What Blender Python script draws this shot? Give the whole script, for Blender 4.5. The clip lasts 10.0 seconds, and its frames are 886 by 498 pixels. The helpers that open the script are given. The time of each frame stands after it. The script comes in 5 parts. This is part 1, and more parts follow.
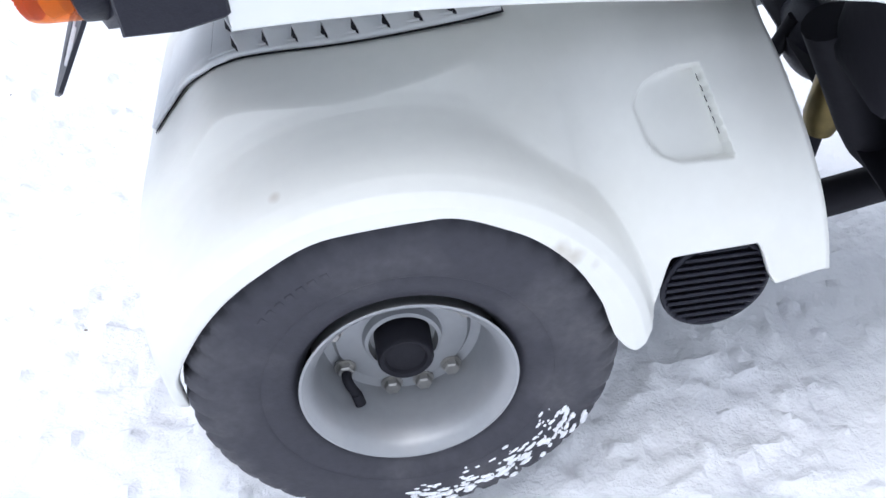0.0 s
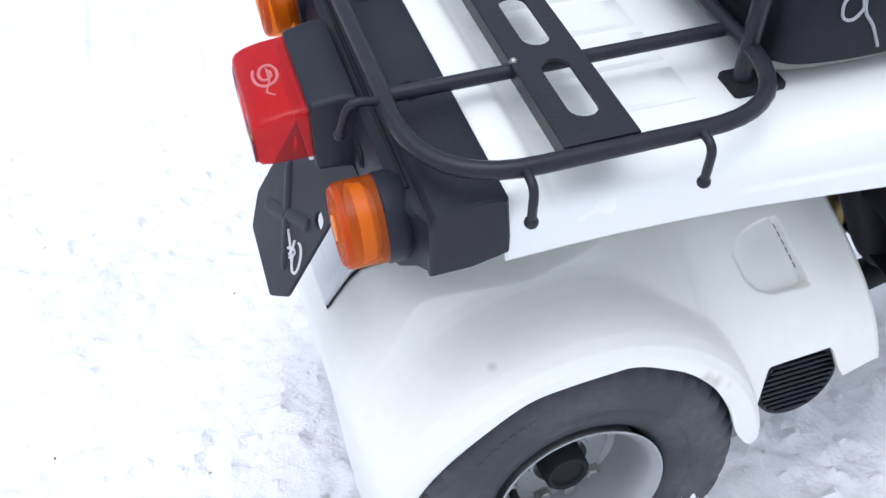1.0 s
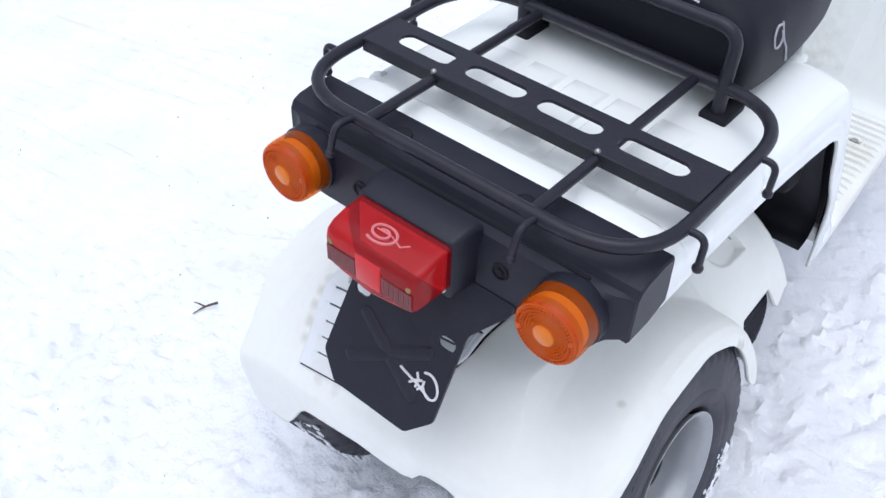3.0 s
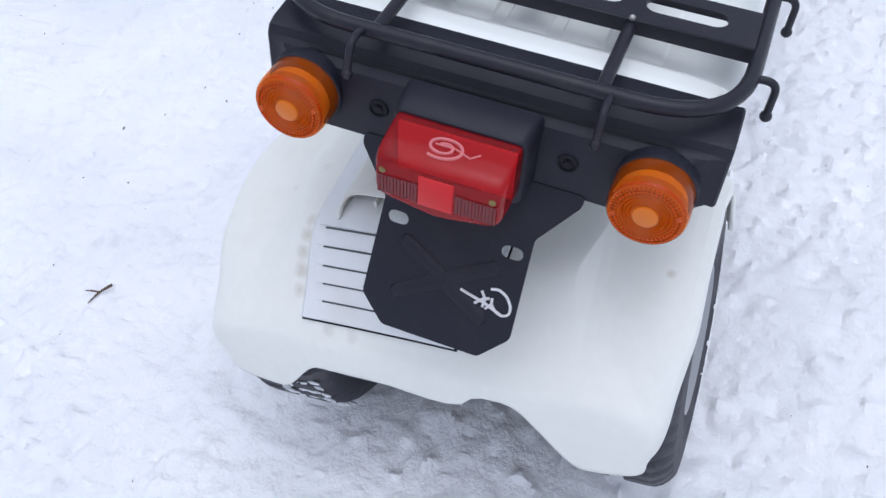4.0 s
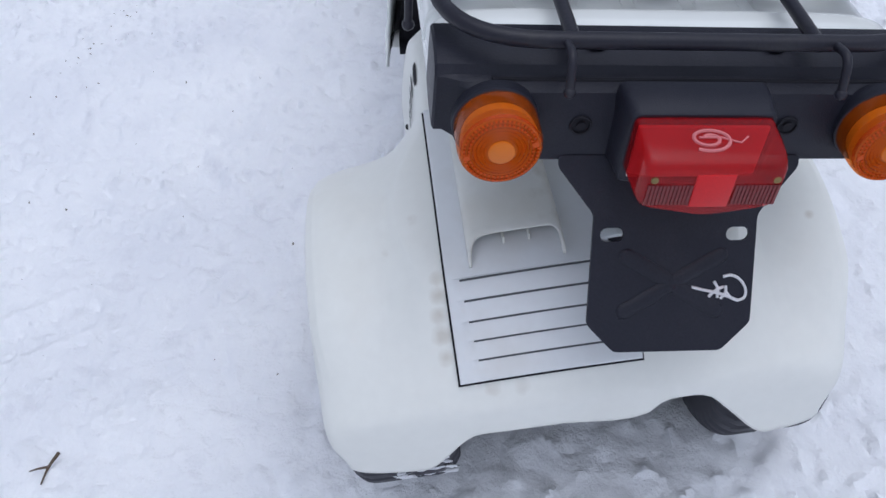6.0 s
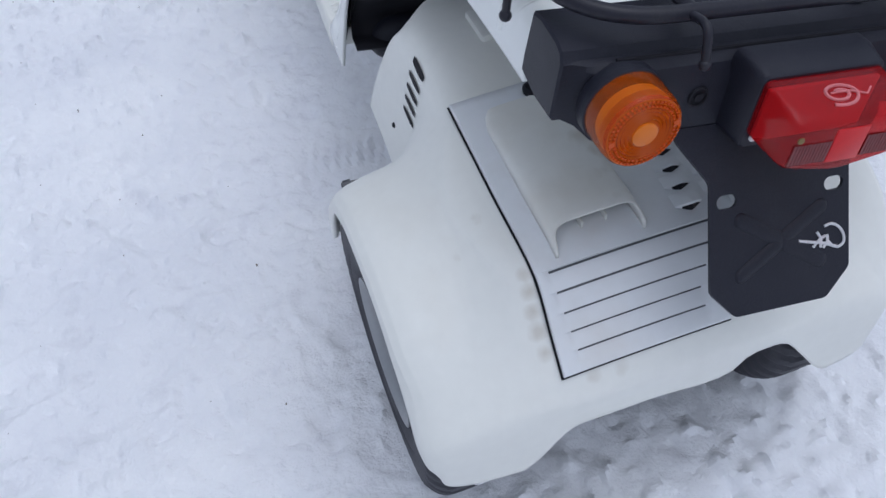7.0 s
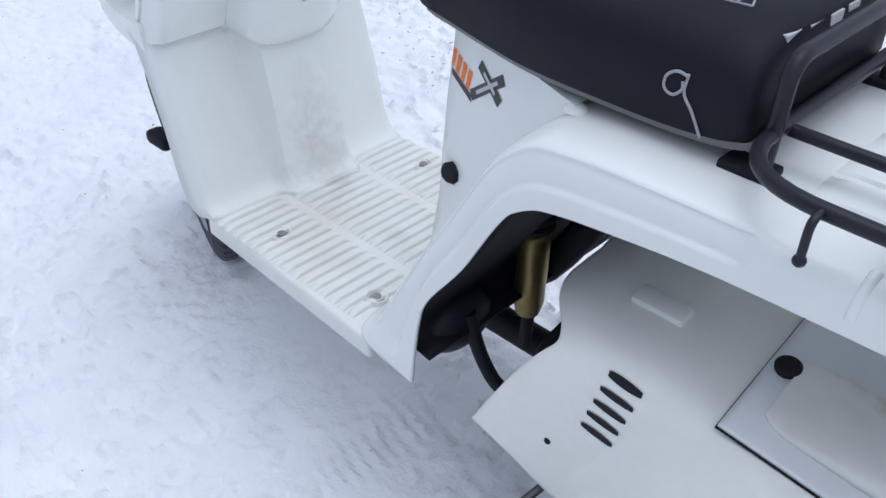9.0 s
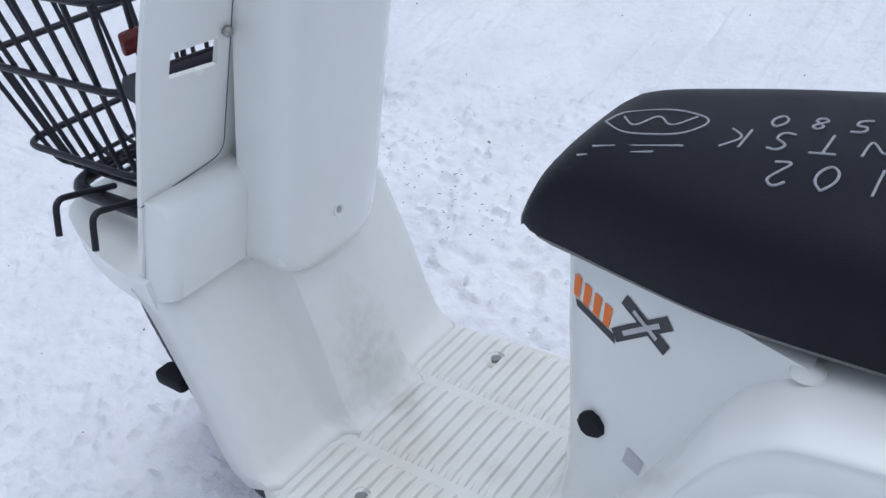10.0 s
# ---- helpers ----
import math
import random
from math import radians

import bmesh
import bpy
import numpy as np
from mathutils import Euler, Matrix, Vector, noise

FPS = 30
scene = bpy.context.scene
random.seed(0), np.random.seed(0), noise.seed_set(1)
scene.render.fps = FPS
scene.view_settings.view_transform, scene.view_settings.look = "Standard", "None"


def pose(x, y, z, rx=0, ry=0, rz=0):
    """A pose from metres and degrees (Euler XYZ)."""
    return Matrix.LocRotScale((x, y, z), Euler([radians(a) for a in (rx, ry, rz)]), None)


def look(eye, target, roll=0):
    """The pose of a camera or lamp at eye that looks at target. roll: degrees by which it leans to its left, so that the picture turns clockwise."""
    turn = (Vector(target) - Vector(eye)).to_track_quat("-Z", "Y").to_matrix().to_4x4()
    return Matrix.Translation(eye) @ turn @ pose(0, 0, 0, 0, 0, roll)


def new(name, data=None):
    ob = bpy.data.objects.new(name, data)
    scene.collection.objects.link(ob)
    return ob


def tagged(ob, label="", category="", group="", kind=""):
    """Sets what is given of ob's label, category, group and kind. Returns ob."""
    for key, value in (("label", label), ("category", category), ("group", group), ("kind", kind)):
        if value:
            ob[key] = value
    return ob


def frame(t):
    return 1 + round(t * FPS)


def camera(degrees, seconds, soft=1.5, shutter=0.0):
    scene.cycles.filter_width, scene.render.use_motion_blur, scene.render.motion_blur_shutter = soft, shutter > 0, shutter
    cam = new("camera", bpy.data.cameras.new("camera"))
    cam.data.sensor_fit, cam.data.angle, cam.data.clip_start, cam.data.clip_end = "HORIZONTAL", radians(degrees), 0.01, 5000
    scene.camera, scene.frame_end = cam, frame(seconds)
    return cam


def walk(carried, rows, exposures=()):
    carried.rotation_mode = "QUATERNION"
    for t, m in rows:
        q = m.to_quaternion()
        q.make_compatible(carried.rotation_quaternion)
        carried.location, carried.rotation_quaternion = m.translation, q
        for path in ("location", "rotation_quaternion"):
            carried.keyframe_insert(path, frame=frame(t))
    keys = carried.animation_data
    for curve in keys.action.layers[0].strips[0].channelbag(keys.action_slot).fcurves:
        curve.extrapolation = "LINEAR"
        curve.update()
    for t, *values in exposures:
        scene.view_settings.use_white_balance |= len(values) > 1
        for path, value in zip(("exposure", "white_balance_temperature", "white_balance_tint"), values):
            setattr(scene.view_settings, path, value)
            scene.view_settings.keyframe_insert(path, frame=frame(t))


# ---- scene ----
import functools

cam = camera(51.3, 10.0)
PATH = [
    (0, (-0.016, -0.743, 0.805), (0.151, 0.783, -0.479), -3.7),
    (0.5, (-0.178, -0.787, 0.893), (0.176, 0.725, -0.367), 0.1),
    (1, (-0.27, -0.759, 1.001), (0.164, 0.773, -0.209), -3.9),
    (1.5, (-0.35, -0.718, 1.043), (0.303, 0.716, -0.189), -6.9),
    (2, (-0.438, -0.667, 1.106), (0.368, 0.718, -0.092), -8.8),
    (2.2, (-0.492, -0.649, 1.114), (0.385, 0.698, -0.077), -8.6),
    (3.3, (-0.703, -0.464, 1.132), (0.554, 0.495, -0.093), -6.9),
    (3.5, (-0.727, -0.393, 1.13), (0.574, 0.426, -0.149), -6.8),
    (4, (-0.745, -0.301, 1.111), (0.54, 0.374, -0.264), -9.4),
    (4.5, (-0.804, -0.227, 1.12), (0.575, 0.18, -0.27), -8.1),
    (5, (-0.86, -0.1, 1.157), (0.586, 0.137, -0.204), -9.5),
    (5.5, (-0.82, 0.027, 1.126), (0.619, 0.132, -0.259), -7.9),
    (6, (-0.741, 0.169, 1.115), (0.669, 0.189, -0.304), -8.7),
    (6.2, (-0.725, 0.214, 1.109), (0.668, 0.195, -0.326), -8.2),
    (7.3, (-0.569, 0.458, 1.126), (0.709, 0.003, -0.344), -7.5),
    (7.5, (-0.491, 0.476, 1.11), (0.778, -0.029, -0.351), -8.8),
    (8, (-0.32, 0.536, 1.102), (0.854, -0.112, -0.382), -8.6),
    (8.5, (-0.202, 0.591, 1.12), (0.921, -0.203, -0.332), -6.3),
    (9, (-0.087, 0.674, 1.173), (1.0, -0.322, -0.179), -6.8),
    (9.1, (-0.069, 0.671, 1.173), (1.03, -0.359, -0.142), -7.2),
    (9.2, (-0.036, 0.659, 1.183), (1.048, -0.402, -0.121), -7.5),
    (9.5, (0.069, 0.608, 1.188), (1.144, -0.513, -0.072), -9.3),
    (10, (0.235, 0.531, 1.188), (1.297, -0.596, -0.078), -14.5),
]
EXPOSURES = [(0.0, 0.72, 5900, 10), (0.5, 0.70, 5900, 10), (1.0, 0.61, 5890, 10), (1.5, 0.37, 5770, 10), (2.0, 0.57, 5890, 10), (3.5, 0.38, 5850, 11), (4.0, 0.22, 5790, 11), (4.5, 0.11, 5770, 11), (5.5, 0.16, 5800, 11), (6.2, -0.12, 5720, 11), (7.5, -0.15, 5680, 10), (8.0, -0.12, 5660, 10), (8.5, -0.03, 5660, 10), (9.0, 0.14, 5690, 10), (9.5, 0.04, 5690, 10), (10.0, -0.10, 5670, 10)]
walk(cam, [(t, look(eye, target, roll)) for t, eye, target, roll in PATH], EXPOSURES)

# ---- light ----
world = bpy.data.worlds.new("overcast_sky")
scene.world = world
world.use_nodes = True
wn, wl = world.node_tree.nodes, world.node_tree.links
sky = wn.new("ShaderNodeTexSky")
sky.sky_type, sky.sun_disc = "NISHITA", False
sky.sun_elevation, sky.sun_rotation = radians(78), radians(200)
sky.air_density, sky.dust_density = 1.0, 3.0
veil = wn.new("ShaderNodeHueSaturation")
veil.inputs["Saturation"].default_value = 0.30
wl.new(sky.outputs[0], veil.inputs["Color"])
wl.new(veil.outputs[0], wn["Background"].inputs[0])
wn["Background"].inputs[1].default_value = 0.125
sun_data = bpy.data.lights.new("sun", "SUN")
sun_data.energy, sun_data.angle, sun_data.color = 0.8, radians(80), (1.0, 0.98, 0.97)
sun = new("sun", sun_data)
sun.matrix_world = look((-1.3, -0.5, 5.0), (0, 0, 0))

# ---- materials ----
def material(name, colour, rough=0.5, metal=0.0, grain=0.0, grain_size=200.0, stain=0.0, stain_size=9.0, stain_colour=None, bump=0.0,
             bump_size=300.0, spec=0.5, coat=0.0, transmission=0.0, random_tint=0.0, rough_var=0.0):
    """A principled material with fine grain, larger stains, relief and uneven gloss, all in metres of object space."""
    m = bpy.data.materials.new(name)
    m.use_nodes = True
    n, l = m.node_tree.nodes, m.node_tree.links
    p = n["Principled BSDF"]
    p.inputs["Roughness"].default_value, p.inputs["Metallic"].default_value = rough, metal
    p.inputs["Specular IOR Level"].default_value = spec
    p.inputs["Coat Weight"].default_value = coat
    p.inputs["Transmission Weight"].default_value = transmission
    co = n.new("ShaderNodeTexCoord")

    def noise_at(scale, detail=4.0):
        t = n.new("ShaderNodeTexNoise")
        t.inputs["Scale"].default_value, t.inputs["Detail"].default_value = scale, detail
        l.new(co.outputs["Object"], t.inputs["Vector"])
        return t

    def ramp(src, lo, hi):
        r = n.new("ShaderNodeMapRange")
        r.inputs["From Min"].default_value, r.inputs["From Max"].default_value = lo, hi
        l.new(src, r.inputs["Value"])
        return r.outputs[0]

    def mix(fac, a, b, mode="MIX"):
        x = n.new("ShaderNodeMix")
        x.data_type, x.blend_type = "RGBA", mode
        for k, v in ((0, fac), (6, a), (7, b)):
            if isinstance(v, (float, tuple)):
                x.inputs[k].default_value = v
            else:
                l.new(v, x.inputs[k])
        return x.outputs[2]

    col = (*colour, 1.0)
    if stain:
        sc = (*(stain_colour or [c * 0.5 for c in colour]), 1.0)
        f = n.new("ShaderNodeMath")
        f.operation = "MULTIPLY"
        f.inputs[1].default_value = stain
        l.new(ramp(noise_at(stain_size, 6.0).outputs["Fac"], 0.5, 0.72), f.inputs[0])
        col = mix(f.outputs[0], col, sc)
    if grain:
        g = ramp(noise_at(grain_size, 3.0).outputs["Fac"], 0.3, 0.7)
        f = n.new("ShaderNodeMath")
        f.operation = "MULTIPLY"
        f.inputs[1].default_value = grain
        l.new(g, f.inputs[0])
        col = mix(f.outputs[0], col, tuple(c * 0.6 for c in colour) + (1.0,))
    if isinstance(col, tuple):
        p.inputs["Base Color"].default_value = col
    else:
        l.new(col, p.inputs["Base Color"])
    if rough_var:
        r = n.new("ShaderNodeMapRange")
        r.inputs["To Min"].default_value, r.inputs["To Max"].default_value = rough - rough_var, rough + rough_var
        l.new(noise_at(14.0).outputs["Fac"], r.inputs["Value"])
        l.new(r.outputs[0], p.inputs["Roughness"])
    if bump:
        b = n.new("ShaderNodeBump")
        b.inputs["Strength"].default_value, b.inputs["Distance"].default_value = bump, 0.002
        l.new(noise_at(bump_size, 5.0).outputs["Fac"], b.inputs["Height"])
        l.new(b.outputs[0], p.inputs["Normal"])
    return m


def spots(m, places, colour):
    """Adds soft round stains at places (x, y, z, radius, strength) to a material."""
    n, l = m.node_tree.nodes, m.node_tree.links
    p = n["Principled BSDF"]
    co = n.new("ShaderNodeTexCoord")
    wob = n.new("ShaderNodeTexNoise")
    wob.inputs["Scale"].default_value = 55.0
    l.new(co.outputs["Object"], wob.inputs["Vector"])
    for x, y, z, r, k in places:
        d = n.new("ShaderNodeVectorMath")
        d.operation = "DISTANCE"
        l.new(co.outputs["Object"], d.inputs[0])
        d.inputs[1].default_value = (x, y, z)
        a = n.new("ShaderNodeMath")
        a.operation = "MULTIPLY_ADD"
        a.inputs[1].default_value = r * 1.6
        l.new(wob.outputs["Fac"], a.inputs[0])
        l.new(d.outputs["Value"], a.inputs[2])
        f = n.new("ShaderNodeMapRange")
        f.inputs["From Min"].default_value, f.inputs["From Max"].default_value = r * 2.1, r * 1.1
        f.inputs["To Min"].default_value, f.inputs["To Max"].default_value = 0.0, k
        l.new(a.outputs[0], f.inputs["Value"])
        x_ = n.new("ShaderNodeMix")
        x_.data_type = "RGBA"
        old = p.inputs["Base Color"].links[0].from_socket
        l.new(f.outputs[0], x_.inputs[0])
        l.new(old, x_.inputs[6])
        x_.inputs[7].default_value = (*colour, 1.0)
        l.new(x_.outputs[2], p.inputs["Base Color"])
    return m


def see_through(m, tint, share):
    """Lets a share of the light pass straight through, tinted, as a clear coloured lens does."""
    n, l = m.node_tree.nodes, m.node_tree.links
    clear = n.new("ShaderNodeBsdfTransparent")
    clear.inputs[0].default_value = (*tint, 1.0)
    both = n.new("ShaderNodeMixShader")
    both.inputs[0].default_value = share
    l.new(n["Principled BSDF"].outputs[0], both.inputs[1])
    l.new(clear.outputs[0], both.inputs[2])
    l.new(both.outputs[0], n["Material Output"].inputs["Surface"])
    return m


WHITE = material("white_plastic", (0.81, 0.82, 0.79), 0.42, grain=0.05, grain_size=60, stain=0.16, stain_size=5.0, stain_colour=(0.60, 0.57, 0.48), bump=0.04, bump_size=90, rough_var=0.1)
PAINT = material("white_paint", (0.83, 0.845, 0.82), 0.24, grain=0.03, grain_size=40, stain=0.10, stain_size=6.0, stain_colour=(0.66, 0.64, 0.58), bump=0.02, bump_size=60, coat=0.25, rough_var=0.08)
CREAM = material("aged_white_plastic", (0.80, 0.80, 0.755), 0.45, grain=0.06, grain_size=70, stain=0.4, stain_size=6.0, stain_colour=(0.58, 0.53, 0.42), bump=0.05, bump_size=100, rough_var=0.1)
HOOD = material("grey_white_metal", (0.77, 0.785, 0.80), 0.45, grain=0.06, grain_size=80, stain=0.25, stain_size=12.0, stain_colour=(0.55, 0.50, 0.42), bump=0.04, bump_size=80, rough_var=0.1)
BLACK = material("black_plastic", (0.016, 0.0165, 0.027), 0.45, grain=0.5, grain_size=500, stain=0.4, stain_size=20, stain_colour=(0.030, 0.030, 0.040), bump=0.25, bump_size=700, rough_var=0.08, spec=0.28)
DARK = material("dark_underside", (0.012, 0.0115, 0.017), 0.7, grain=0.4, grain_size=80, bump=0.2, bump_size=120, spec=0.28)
TUBE = material("black_painted_steel", (0.021, 0.0205, 0.030), 0.36, grain=0.4, grain_size=300, stain=0.3, stain_size=40, stain_colour=(0.05, 0.048, 0.046), bump=0.12, bump_size=400, rough_var=0.1, spec=0.28)
VINYL = material("black_vinyl", (0.0075, 0.0080, 0.0150), 0.52, grain=0.4, grain_size=900, stain=0.3, stain_size=12, stain_colour=(0.011, 0.011, 0.017), bump=0.3, bump_size=900, rough_var=0.08, spec=0.22)
RUBBER = material("tyre_rubber", (0.043, 0.043, 0.056), 0.68, grain=0.4, grain_size=120, stain=0.75, stain_size=9, stain_colour=(0.125, 0.122, 0.132), bump=0.25, bump_size=220)
SHELL = spots(material("shell_plastic", (0.82, 0.82, 0.775), 0.45, grain=0.06, grain_size=70, stain=0.25, stain_size=6.0, stain_colour=(0.66, 0.62, 0.53), bump=0.05, bump_size=100, rough_var=0.1),
              [(-0.044, 0.219, 0.434, 0.008, 0.5), (-0.033, 0.206, 0.439, 0.010, 0.45), (-0.056, 0.237, 0.426, 0.008, 0.45), (-0.054, 0.221, 0.430, 0.007, 0.35),
               (0.126, -0.243, 0.367, 0.008, 0.65), (0.138, -0.245, 0.357, 0.009, 0.65), (0.154, -0.246, 0.346, 0.007, 0.5), (-0.075, -0.204, 0.421, 0.005, 0.5),
               (-0.115, 0.189, 0.448, 0.009, 0.4), (-0.128, 0.190, 0.434, 0.009, 0.45), (-0.140, 0.190, 0.418, 0.008, 0.4), (-0.153, 0.190, 0.402, 0.009, 0.4), (-0.167, 0.190, 0.384, 0.008, 0.4), (-0.186, 0.150, 0.352, 0.009, 0.3), (-0.188, 0.120, 0.350, 0.008, 0.25)], (0.42, 0.35, 0.26))
SILVER = material("silver_paint", (0.36, 0.37, 0.385), 0.38, metal=0.35, grain=0.15, grain_size=120, stain=0.3, stain_size=30, stain_colour=(0.45, 0.43, 0.42), bump=0.06, bump_size=150, rough_var=0.1)
STEEL = material("zinc_steel", (0.40, 0.39, 0.37), 0.35, metal=0.85, grain=0.3, grain_size=200, rough_var=0.1)
IRON = material("dark_steel", (0.10, 0.10, 0.11), 0.42, metal=0.7, grain=0.3, grain_size=200, rough_var=0.1)
BRASS = material("yellow_zinc", (0.27, 0.21, 0.085), 0.40, metal=0.8, grain=0.4, grain_size=90, stain=0.5, stain_size=25, stain_colour=(0.10, 0.075, 0.035), rough_var=0.12)
ORANGE = see_through(material("amber_lens", (0.62, 0.105, 0.004), 0.12, grain=0.15, grain_size=60, spec=0.4, coat=0.2, bump=0.1, bump_size=250), (1.0, 0.50, 0.08), 0.62)
ORANGE_FACE = see_through(material("amber_lens_face", (0.66, 0.145, 0.005), 0.2, grain=0.15, grain_size=60, spec=0.3, coat=0.15, bump=0.1, bump_size=250), (1.0, 0.50, 0.07), 0.42)
BOWL = material("pale_reflector", (0.80, 0.80, 0.80), 0.35, grain=0.1, grain_size=90, rough_var=0.05)
AMBER = material("amber_plastic", (0.55, 0.080, 0.003), 0.2, grain=0.15, grain_size=60, spec=0.3)
RED_DARK = material("red_lens_ribs", (0.15, 0.003, 0.005), 0.3, grain=0.3, grain_size=400, coat=0.1)
ORANGE_DEEP = material("amber_lens_centre", (0.66, 0.165, 0.005), 0.2, grain=0.1, grain_size=60, spec=0.3, coat=0.15)
RED = see_through(material("red_lens", (0.38, 0.008, 0.012), 0.13, grain=0.15, grain_size=50, spec=0.35, coat=0.2), (1.0, 0.16, 0.17), 0.50)
RED_BRIGHT = material("red_reflector", (0.60, 0.010, 0.014), 0.3, grain=0.2, grain_size=400, coat=0.1, spec=0.3)
MARKER = material("white_paint_pen", (0.72, 0.72, 0.74), 0.6, grain=0.4, grain_size=700)
CHALK = material("white_marker", (0.42, 0.42, 0.45), 0.8, grain=0.8, grain_size=700)
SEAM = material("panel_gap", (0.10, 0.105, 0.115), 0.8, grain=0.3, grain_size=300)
STICKER_O = material("orange_sticker", (0.90, 0.20, 0.015), 0.4, grain=0.1, grain_size=90)
STICKER_B = material("grey_black_sticker", (0.035, 0.035, 0.04), 0.4, grain=0.2, grain_size=90)
STICKER_W = material("silver_lettering", (0.55, 0.55, 0.57), 0.45, grain=0.2, grain_size=200)
WOOD = material("dry_twig", (0.12, 0.085, 0.06), 0.8, grain=0.5, grain_size=200)
GRIT = material("grit", (0.24, 0.21, 0.19), 0.9, grain=0.4, grain_size=200)
SCOOP = spots(material("dirty_scoop_plastic", (0.79, 0.785, 0.74), 0.45, grain=0.06, grain_size=70, stain=0.35, stain_size=9.0, stain_colour=(0.56, 0.51, 0.41), bump=0.05, bump_size=100, rough_var=0.1),
              [(0.062, 0.050, 0.492, 0.022, 0.45), (0.035, 0.048, 0.490, 0.028, 0.5), (0.005, 0.042, 0.486, 0.032, 0.5), (-0.03, 0.036, 0.480, 0.032, 0.5), (-0.065, 0.034, 0.472, 0.030, 0.45)], (0.47, 0.42, 0.34))
REFLECTOR = material("dark_red_reflector", (0.10, 0.012, 0.010), 0.25, grain=0.2, grain_size=200, coat=0.4)


def snow_material(name="snow"):
    """Trodden snow: soft broad tone, clods and scuffs in patches with painted shading, fine crystals."""
    m = bpy.data.materials.new(name)
    m.use_nodes = True
    n, l = m.node_tree.nodes, m.node_tree.links
    p = n["Principled BSDF"]
    p.inputs["Roughness"].default_value = 0.62
    p.inputs["Specular IOR Level"].default_value = 0.25
    co = n.new("ShaderNodeTexCoord")

    def tex(scale, detail, rough=0.6, warp=0.0):
        t = n.new("ShaderNodeTexNoise")
        t.inputs["Scale"].default_value, t.inputs["Detail"].default_value = scale, detail
        t.inputs["Roughness"].default_value, t.inputs["Distortion"].default_value = rough, warp
        l.new(co.outputs["Object"], t.inputs["Vector"])
        return t.outputs["Fac"]

    def span(src, lo, hi, a=0.0, b=1.0):
        r = n.new("ShaderNodeMapRange")
        r.inputs["From Min"].default_value, r.inputs["From Max"].default_value = lo, hi
        r.inputs["To Min"].default_value, r.inputs["To Max"].default_value = a, b
        l.new(src, r.inputs["Value"])
        return r.outputs[0]

    def times(a, b):
        x = n.new("ShaderNodeMath")
        x.operation = "MULTIPLY"
        for k, v in enumerate((a, b)):
            if isinstance(v, float):
                x.inputs[k].default_value = v
            else:
                l.new(v, x.inputs[k])
        return x.outputs[0]

    def blend(fac, a, colour):
        x = n.new("ShaderNodeMix")
        x.data_type = "RGBA"
        l.new(fac, x.inputs[0])
        l.new(a, x.inputs[6])
        x.inputs[7].default_value = (*colour, 1)
        return x.outputs[2]
    ramp = n.new("ShaderNodeValToRGB")
    ramp.color_ramp.elements[0].position, ramp.color_ramp.elements[0].color = 0.30, (0.80, 0.81, 0.855, 1)
    ramp.color_ramp.elements[1].position, ramp.color_ramp.elements[1].color = 0.62, (0.905, 0.91, 0.93, 1)
    broad = tex(2.4, 5.0)
    l.new(broad, ramp.inputs[0])
    patch = span(tex(1.6, 4.0), 0.36, 0.60, 0.25, 1.0)
    scuff = tex(40.0, 6.0, 0.62)
    # grey patches put the shading of clods and scuffs into the colour
    col = blend(times(span(tex(17.0, 6.0, 0.6), 0.56, 0.68, 0.0, 0.42), patch), ramp.outputs[0], (0.66, 0.66, 0.71))
    col = blend(times(span(tex(48.0, 6.0, 0.66), 0.66, 0.76, 0.0, 0.50), patch), col, (0.55, 0.51, 0.50))
    l.new(col, p.inputs["Base Color"])
    add = n.new("ShaderNodeMath")
    add.operation = "MULTIPLY_ADD"
    add.inputs[1].default_value = 0.10
    l.new(tex(170.0, 3.0), add.inputs[0])
    l.new(times(scuff, -1.0), add.inputs[2])
    b = n.new("ShaderNodeBump")
    b.inputs["Strength"].default_value, b.inputs["Distance"].default_value = 0.55, 0.018
    l.new(add.outputs[0], b.inputs["Height"])
    l.new(b.outputs[0], p.inputs["Normal"])
    return m


SNOW = snow_material()

# ---- building helpers ----
TILTED = Matrix.Translation((0, 0.07, 0)) @ pose(0, 0, 0, 0, 0, -0.5) @ pose(0, 0, 0, 10.0)   # the leaning front body
REAR = Matrix.Translation((0, 0.055, 0))                                                        # the rear drive unit, level


def part(name, bm, mat, parent, label="", at=None, smooth=True, sharp=40.0):
    """Links a bmesh as one mesh object under a thing or a part."""
    if at is not None:
        bm.transform(at)
    bmesh.ops.recalc_face_normals(bm, faces=bm.faces)
    me = bpy.data.meshes.new(name)
    bm.to_mesh(me)
    bm.free()
    me.materials.append(mat)
    if smooth:
        me.polygons.foreach_set("use_smooth", [True] * len(me.polygons))
        me.set_sharp_from_angle(angle=radians(sharp))
    ob = new(name, me)
    ob.parent = parent
    if label:
        tagged(ob, label)
    return ob


def hollow(ob, thick, offset=-1.0):
    """Gives a sheet its thickness."""
    m = ob.modifiers.new("thickness", "SOLIDIFY")
    m.thickness, m.offset = thick, offset
    return ob


def box(bm, lo, hi, bevel=0.0, seg=2):
    c = [(a + b) / 2 for a, b in zip(lo, hi)]
    s = [abs(b - a) for a, b in zip(lo, hi)]
    made = bmesh.ops.create_cube(bm, size=1.0, matrix=Matrix.Translation(c) @ Matrix.Diagonal((*s, 1)))["verts"]
    if bevel:
        edges = {e for v in made for e in v.link_edges}
        bmesh.ops.bevel(bm, geom=list(edges), offset=bevel, segments=seg, affect="EDGES", profile=0.5)
    return bm


def boxed(lo, hi, bevel=0.003, seg=2):
    return box(bmesh.new(), lo, hi, bevel, seg)


